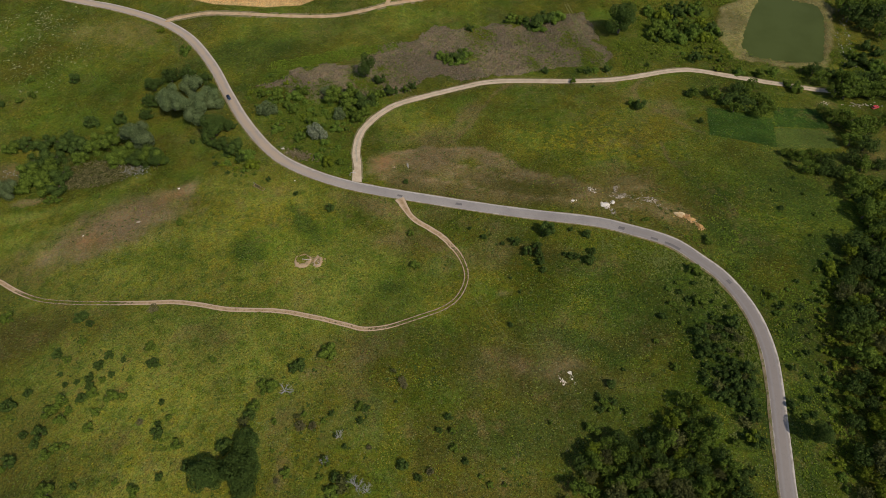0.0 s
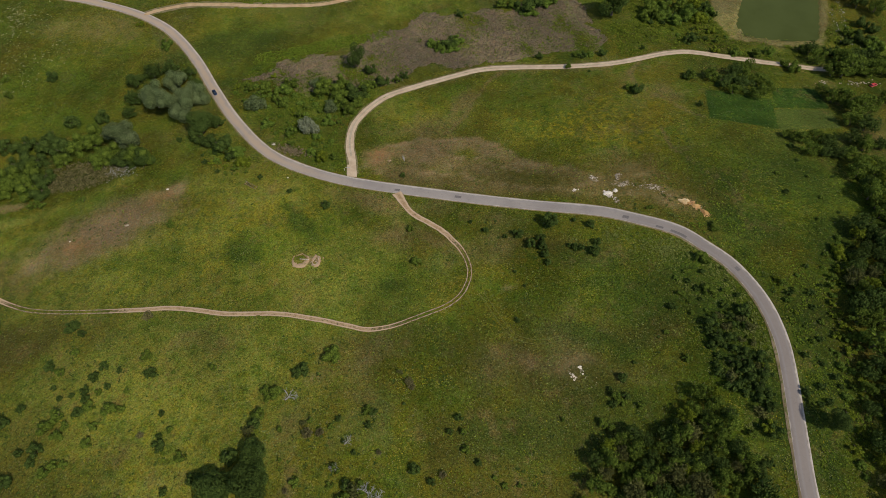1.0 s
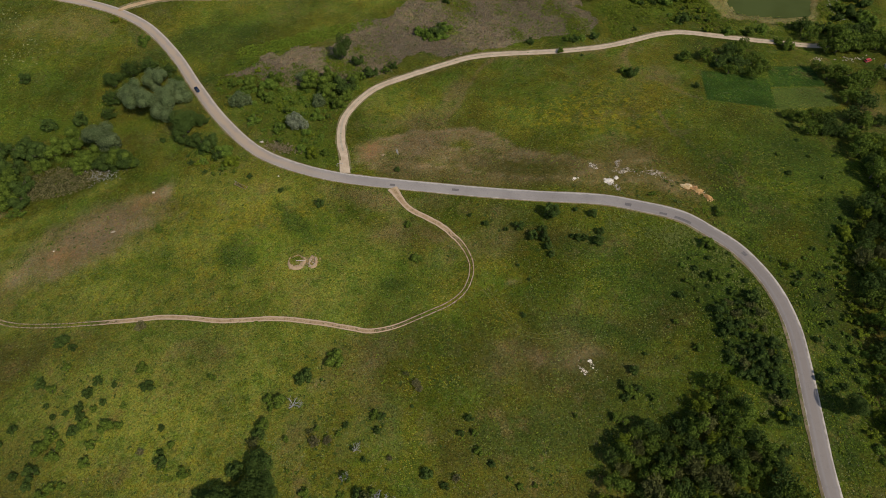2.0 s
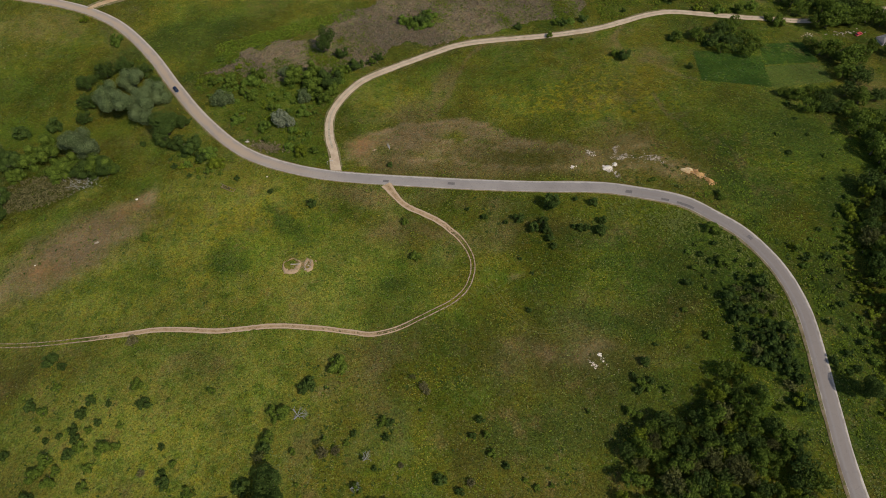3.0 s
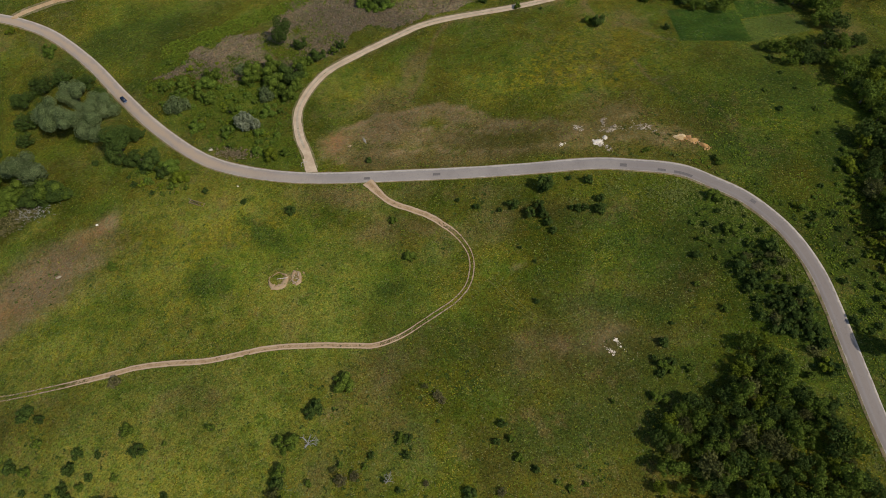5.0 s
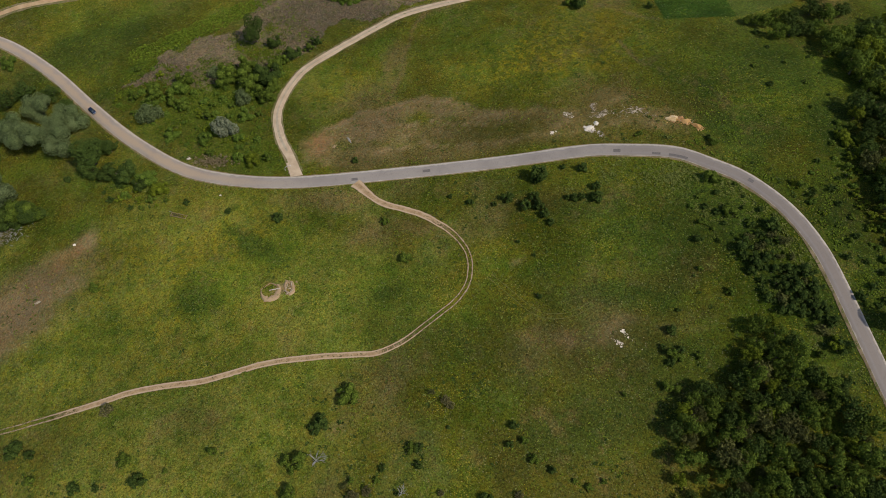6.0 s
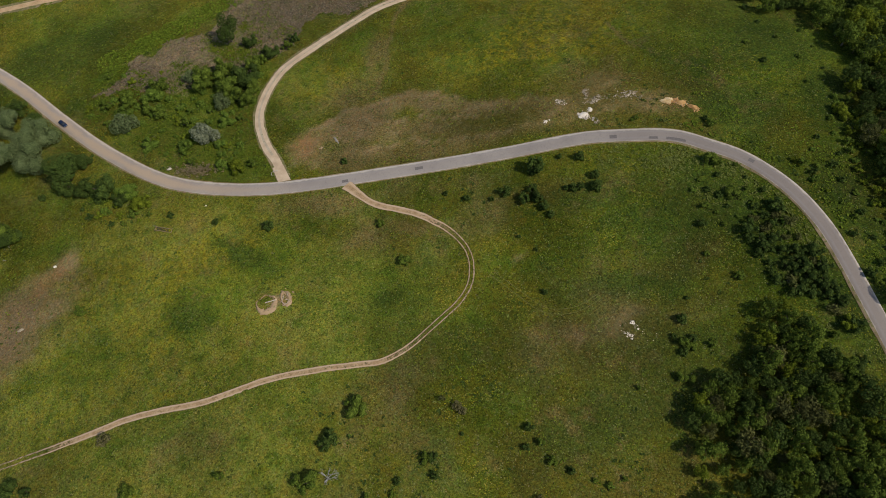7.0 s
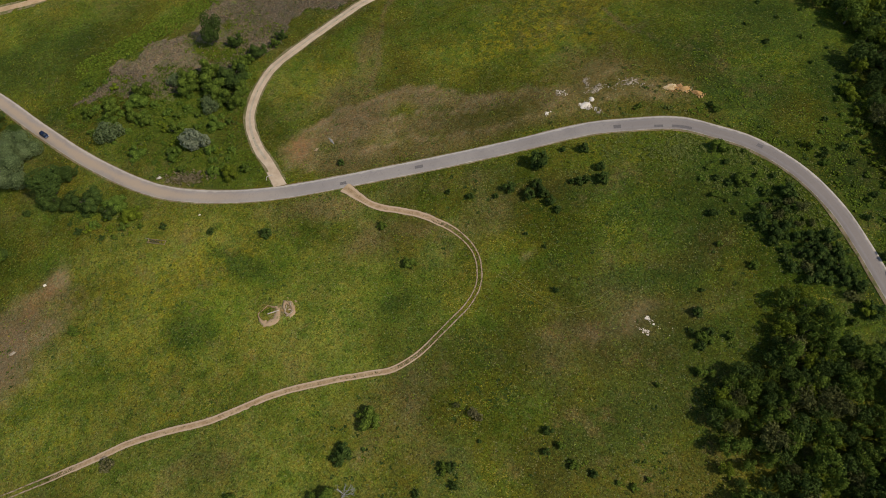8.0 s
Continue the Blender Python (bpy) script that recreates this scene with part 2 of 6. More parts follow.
def leaf_material(name, dark, light, share=0.28):
    n = Nodes(name)
    geometry = n.add("ShaderNodeNewGeometry")
    thing = n.add("ShaderNodeObjectInfo")
    colour = n.mix(geometry.outputs["Random Per Island"], dark, light)
    shade = n.math("ADD", n.math("MULTIPLY", thing.outputs["Random"], 0.5), 0.75)
    colour = n.mix(1.0, colour, n.mix(shade, (0.0, 0.0, 0.0), (1.0, 1.0, 1.0)), "MULTIPLY")
    speck = n.step(n.noise(5.5, 2, 0.7), 0.34, 0.66)
    colour = n.mix(1.0, colour, n.mix(speck, (0.40, 0.42, 0.42), (1.55, 1.52, 1.45)), "MULTIPLY")
    n.done(colour, 0.8, 0, 0.06)
    glow = n.add("ShaderNodeBsdfTranslucent")
    n.put(glow.inputs["Color"], colour)
    blend = n.add("ShaderNodeMixShader")
    blend.inputs[0].default_value = share
    n.put(blend.inputs[1], n.shader.outputs[0])
    n.put(blend.inputs[2], glow.outputs[0])
    n.put(n.tree.nodes["Material Output"].inputs["Surface"], blend.outputs[0])
    return n.material


def plain_material(name, colour, rough=0.6, metal=0.0, vary=0.25, scale=3.0, specular=0.4):
    n = Nodes(name)
    return n.done(n.mix(n.step(n.noise(scale, 4, 0.65), 0.3, 0.7), tuple(c * (1 - vary) for c in colour), tuple(min(1, c * (1 + vary)) for c in colour)), rough, metal, specular)


MEADOW = ground_material()
ASPHALT = asphalt_material()
ASPHALT_PATCH = plain_material("asphalt_repair", (0.128, 0.110, 0.099), 0.85, vary=0.2)
GRAVEL = soil_material("shoulder_gravel", (0.16, 0.114, 0.056), (0.29, 0.216, 0.126), 0.55, 0.5)
LANE_DIRT = soil_material("lane_dirt", (0.375, 0.274, 0.176), (0.485, 0.368, 0.250), 0.0, 0.5)
LANE_MIDDLE = soil_material("lane_middle", (0.30, 0.24, 0.165), (0.40, 0.33, 0.24), 0.35, 0.3)
RUT_DIRT = soil_material("rut_dirt", (0.33, 0.212, 0.108), (0.45, 0.312, 0.180), 0.22, 0.3)
TRACK_DIRT = track_material()
VERGE_DIRT = soil_material("verge_dirt", (0.16, 0.12, 0.06), (0.24, 0.185, 0.105), 0.7, 0.2)
SPOIL = soil_material("spoil_earth", (0.27, 0.176, 0.092), (0.38, 0.265, 0.155), 0.3, 0.3)
CHALK = soil_material("chalk", (0.52, 0.44, 0.35), (0.74, 0.65, 0.53), 0.0, 0.5)
ASH = soil_material("ashy_earth", (0.19, 0.175, 0.145), (0.28, 0.26, 0.215), 0.3, 0.2)
FAINT_DIRT = soil_material("faint_dirt", (0.13, 0.11, 0.045), (0.19, 0.155, 0.075), 0.9, 0.0)
OCHRE = soil_material("ochre_earth", (0.34, 0.175, 0.055), (0.52, 0.32, 0.13), 0.0, 0.4)
GREY_STONE = soil_material("grey_stone", (0.29, 0.245, 0.190), (0.46, 0.395, 0.310), 0.0, 0.3)
WATER = Nodes("pond_water")
WATER.bump(WATER.noise(1.2, 2), 0.06, 0.1)
WATER = WATER.done(WATER.mix(WATER.step(WATER.noise(0.05, 3), 0.35, 0.65), (0.047, 0.057, 0.012), (0.056, 0.068, 0.016)), 0.3, 0, 0.05)
BARK = plain_material("bark", (0.12, 0.095, 0.07), 0.9, vary=0.4, scale=5)
DEAD_WOOD = plain_material("dead_wood", (0.25, 0.235, 0.215), 0.9, vary=0.3, scale=4)
OLD_BOARD = plain_material("old_board", (0.27, 0.195, 0.095), 0.85, vary=0.35, scale=4)
LEAF_GREEN = leaf_material("leaf_green", (0.054, 0.088, 0.012), (0.134, 0.176, 0.024))
LEAF_DARK = leaf_material("leaf_dark", (0.032, 0.056, 0.012), (0.080, 0.114, 0.022))
LEAF_MID = leaf_material("leaf_mid", (0.062, 0.106, 0.014), (0.150, 0.208, 0.030))
LEAF_YELLOW = leaf_material("leaf_yellow_green", (0.085, 0.118, 0.010), (0.175, 0.205, 0.017))
LEAF_SILVER = leaf_material("leaf_silver", (0.078, 0.108, 0.038), (0.178, 0.214, 0.092))
LEAF_GREY = leaf_material("leaf_pale_silver", (0.125, 0.140, 0.080), (0.255, 0.272, 0.178))
LEAF_OLIVE = leaf_material("leaf_olive", (0.065, 0.072, 0.020), (0.130, 0.132, 0.040))
LEAF_DRY = leaf_material("leaf_dry", (0.095, 0.086, 0.034), (0.180, 0.158, 0.070))
REED_LEAF = leaf_material("reed", (0.165, 0.126, 0.092), (0.300, 0.236, 0.172), 0.35)
WEED_GREEN = leaf_material("weed_green", (0.060, 0.088, 0.008), (0.155, 0.190, 0.020))
REED_PALE = leaf_material("pale_reed", (0.19, 0.15, 0.085), (0.33, 0.265, 0.165), 0.35)
WEED_LUSH = leaf_material("weed_lush", (0.062, 0.098, 0.009), (0.150, 0.195, 0.020))
WEED_YELLOW = leaf_material("weed_yellow", (0.200, 0.175, 0.012), (0.340, 0.290, 0.022))
UMBEL = leaf_material("umbel_cream", (0.19, 0.19, 0.075), (0.40, 0.39, 0.22))
WEED_PALE = leaf_material("weed_pale", (0.095, 0.120, 0.022), (0.195, 0.212, 0.058))


# ---------------------------------------------------------------- the lie of the land
SWELLS = [8.29, 3.21, -13.23, -4.67, -7.13, -6.13, -7.01, 1.36, 7.35, -2.19, 2.39, 0.72, -0.46, 5.6, -5.42, 0.99, -0.33, 1.26, -7.29, -4.85, 6.5, -6.54, -2.32, 8.22, 4.06, 7.0, -0.78, 1.76, 6.1, 1.93, -0.49, -6.11, -3.45]
GRID_X, GRID_Y, SPREAD = (-210, -125, -40, 45, 130, 215), (60, 130, 200, 270, 340), 75.0


def lattice_noise(x, y, size, seed):
    """Smooth noise from 0 to 1 on a lattice of the given size in metres."""
    table = np.random.RandomState(seed).rand(257, 257)
    u, v = np.asarray(x, float) / size + 1000.3, np.asarray(y, float) / size + 1000.7
    i, j = np.floor(u).astype(int), np.floor(v).astype(int)
    a, b = u - i, v - j
    a, b = a * a * (3 - 2 * a), b * b * (3 - 2 * b)
    i, j = i % 256, j % 256
    return (table[i, j] * (1 - a) + table[i + 1, j] * a) * (1 - b) + (table[i, j + 1] * (1 - a) + table[i + 1, j + 1] * a) * b


def octaves(x, y, size, seed, count=4):
    total, weight = 0, 0
    for k in range(count):
        total, weight = total + lattice_noise(x, y, size / 2**k, seed + k) / 1.7**k, weight + 1 / 1.7**k
    return total / weight


def height(x, y):
    """The ground's height, without its small roughness."""
    x, y = np.asarray(x, float), np.asarray(y, float)
    z = SWELLS[0] + SWELLS[1] * np.tanh(x / 320) * 1.6 + SWELLS[2] * np.tanh((y - 170) / 300) * 1.5
    k = 3
    for gx in GRID_X:
        for gy in GRID_Y:
            z = z + SWELLS[k] * np.exp(-((x - gx) ** 2 + (y - gy) ** 2) / (2 * SPREAD**2))
            k += 1
    return z


def h(x, y):
    return float(height(x, y))


def smooth_line(points, spacing=2.0):
    """Even points along a rounded line through the given ones (Catmull-Rom)."""
    p = np.array(points, float)
    p = np.vstack([2 * p[0] - p[1], p, 2 * p[-1] - p[-2]])
    made = []
    for k in range(1, len(p) - 2):
        t = np.linspace(0, 1, 14, endpoint=False)[:, None]
        a, b, c, d = p[k - 1], p[k], p[k + 1], p[k + 2]
        made.append(0.5 * (2 * b + (c - a) * t + (2 * a - 5 * b + 4 * c - d) * t**2 + (3 * b - a - 3 * c + d) * t**3))
    made = np.vstack([*made, p[-2:-1]])
    for _ in range(6):
        made[1:-1] = 0.25 * made[:-2] + 0.5 * made[1:-1] + 0.25 * made[2:]
    run = np.concatenate([[0], np.cumsum(np.hypot(*np.diff(made, axis=0).T))])
    at = np.linspace(0, run[-1], max(3, int(run[-1] / spacing)))
    return np.stack([np.interp(at, run, made[:, 0]), np.interp(at, run, made[:, 1])], 1)


def line_distance(x, y, line):
    """Distance of many places from a line of points."""
    best = np.full(np.shape(x), 1e9)
    for (ax, ay), (bx, by) in zip(line[:-1], line[1:]):
        near = (x > min(ax, bx) - 25) & (x < max(ax, bx) + 25) & (y > min(ay, by) - 25) & (y < max(ay, by) + 25)
        if not near.any():
            continue
        px, py = x[near] - ax, y[near] - ay
        dx, dy = bx - ax, by - ay
        t = np.clip((px * dx + py * dy) / (dx * dx + dy * dy + 1e-9), 0, 1)
        best[near] = np.minimum(best[near], np.hypot(px - t * dx, py - t * dy))
    return best


def inside(x, y, ring):
    """Which places lie inside a closed ring of points."""
    hit = np.zeros(np.shape(x), bool)
    for (ax, ay), (bx, by) in zip(ring, ring[1:] + ring[:1]):
        cross = (ay > y) != (by > y)
        hit ^= cross & (x < (bx - ax) * (y - ay) / (by - ay + 1e-12) + ax)
    return hit


def soft_inside(x, y, ring, edge=3.0):
    """1 inside a closed ring, 0 outside, with a soft rim so that no lattice steps show."""
    away = np.minimum(line_distance(x, y, ring + ring[:1]), 20)
    return np.clip(0.5 + np.where(inside(x, y, ring), away, -away) / edge, 0, 1)


def blob(x, y, cx, cy, rx, ry, turn=0.0):
    """A soft oval, 1 in the middle and 0 at its rim."""
    c, s = math.cos(radians(turn)), math.sin(radians(turn))
    u, v = ((x - cx) * c + (y - cy) * s) / rx, (-(x - cx) * s + (y - cy) * c) / ry
    return np.clip(1.25 - np.hypot(u, v) * 1.0, 0, 1)


ROAD = [(-330, 392), (-285, 377)] + [(-238.7, 361.6), (-210.3, 353.5), (-182.7, 341.6), (-165.2, 330.4), (-150.2, 316.1), (-133.1, 291.9), (-118.5, 265.7), (-102.6, 239.3), (-84.6, 216.4), (-67.4, 203.6), (-47.9, 194.5), (-29.3, 188.7), (-11.3, 184.1), (17.2, 176.5), (42.2, 169.8), (66, 163.4), (80.8, 156.7), (94.5, 148.9), (102.5, 139.8), (110, 129.1), (115.4, 113.7), (116.7, 97.8), (115.2, 84.6), (112, 67.5), (110.2, 57.6), (108.3, 47.1)] + [(106.5, 30), (105, 5), (104, -40), (106, -120)]
LANE = [(-41.1, 196.8), (-41.5, 205.2), (-43.3, 216), (-42.5, 228.5), (-37.3, 239.3), (-27, 250.9), (-13, 257.9), (0.1, 263.2), (12.5, 267.9), (25.5, 271.9), (42.4, 272.3), (71.3, 270.2), (94.1, 270.6), (111.7, 274.7), (127.6, 279.3), (140.6, 279.9), (156.4, 275.8), (172.2, 271.6), (190.2, 267.8), (207.6, 263.8), (222, 264.5), (240, 266)] + [(270, 270), (330, 278)]
FAR_TRACK = [(-174.5, 335.5)] + [(-169.9, 339.1), (-160.8, 342), (-144.4, 344.3), (-114.7, 340.5), (-85.5, 337.3), (-64.6, 338.2), (-48.4, 343.8), (-34.5, 351), (-15.3, 356.5), (2.4, 364.6)] + [(40, 380)]
FAR_BRANCH = [(-36, 350), (-33, 362), (-28, 385)]
TRACK = [(-20.2, 183.8), (-18.2, 179.5), (-13.5, 171.5), (-6, 165.3), (0, 160), (3.9, 155.1), (7.5, 149.2), (9.8, 141.7), (8.9, 134.4), (5.5, 127.8), (-0.9, 123.1), (-10, 119.5), (-18.9, 116.1), (-25.5, 114.3), (-32.2, 114), (-39.1, 116), (-50.7, 119.2), (-64.8, 122.2), (-76.4, 122.9), (-88.1, 123.7), (-100.5, 126.4), (-110.6, 128.1), (-120.4, 128.4), (-138.1, 129.4), (-159.2, 131.5), (-173.4, 134.2), (-186.3, 139.4), (-197.3, 145.6), (-211.2, 152.6)]
FOOT_TRACK = [(93, 272), (90, 292), (84, 312), (81, 335), (78, 352)]
HILL_TRACK = [(112, 274), (104, 262), (103, 250), (109, 238), (120, 228), (128, 220)]
POND = [(203, 357.6), (194.7, 345.4), (183.2, 323.1), (177.6, 309.3), (179.8, 299.4), (195, 295), (213.9, 292.7), (219.6, 293.9), (230.1, 320.6), (235.3, 338), (235.5, 347.5), (221.7, 353.9)]
BANK = [(198.6, 361.3), (173.8, 347.3), (167.9, 334.4), (165.6, 313.4), (167.8, 292.9), (192.2, 287.3), (220.4, 287.7), (235.8, 320.4), (244.3, 349.4), (238.2, 360.7)]
REED_BED = [(-112, 276), (-94, 283), (-72, 289), (-46.7, 293.3), (-27.9, 308.1), (-14.9, 322.9), (5.7, 323.5), (35.3, 331.5), (61.7, 335.1), (87, 342.2), (91.9, 328), (95.9, 300.6), (91.6, 285.9), (68.7, 280.7), (37, 280.1), (5.2, 278), (-13.6, 269), (-29, 265), (-44.2, 262.6), (-64, 262), (-73, 254), (-76, 264), (-92, 272)]
CUT_BANK = [(-34.5, 206.4), (-23.9, 213), (-8.2, 216.9), (12.9, 215.1), (32.7, 206.1), (52.2, 195.1), (69.5, 188.1), (85.5, 185.6), (100, 179.9), (107.2, 169.3), (109.9, 152.3), (95.5, 157.7), (75.6, 164.7), (54.6, 170.7), (21.7, 179.5), (-12.5, 188.4), (-33.2, 196.1)]
TERRACE = [(-213.9, 180.8), (-198.7, 184.6), (-180.8, 190), (-162.7, 196.7), (-147.7, 205.3)]
TERRACE_FOOT = [(-183.2, 181.4), (-169.6, 183.4), (-158.8, 185.5), (-146.9, 188.6)]
GULLY = [(105.2, 197.8), (108.5, 190.7), (114.7, 181.3), (120.4, 171.8), (126.2, 163.8)]
OLD_TRACK = [(37.8, 269.5), (29.8, 265.5), (23.9, 257.9), (20.3, 246.4), (14.8, 232.5), (1.8, 220)]
PLOT_A = [(136, 243.5), (167, 234), (159.3, 207.7), (129.5, 217.8)]
PLOT_B = [(171.7, 245.1), (195.3, 244.9), (194.2, 226.5), (165.2, 226.1)]
PLOT_C = [(164.7, 225.1), (193.7, 225.5), (191.1, 209.6), (159.1, 207.2)]
SAND_FIELD = [(-182.3, 369.6), (-165.4, 361.3), (-146.5, 354.1), (-111.4, 348.5), (-89.7, 349.7), (-79.9, 357.1), (-81.5, 365)] + [(-70, 420), (-200, 430)]
POND_LEVEL = h(205, 300) - 0.4
road_line, lane_line = smooth_line(ROAD), smooth_line(LANE)
far_line, branch_line, track_line = smooth_line(FAR_TRACK), smooth_line(FAR_BRANCH), smooth_line(TRACK, 1.5)


def link_mesh(name, verts, faces, material, parent=None, smooth=False, label=""):
    mesh = bpy.data.meshes.new(name)
    mesh.from_pydata(verts, [], faces)
    mesh.materials.append(material)
    if smooth:
        mesh.polygons.foreach_set("use_smooth", [True] * len(mesh.polygons))
    mesh.update()
    ob = new(name, mesh)
    ob.parent = parent
    return tagged(ob, label)


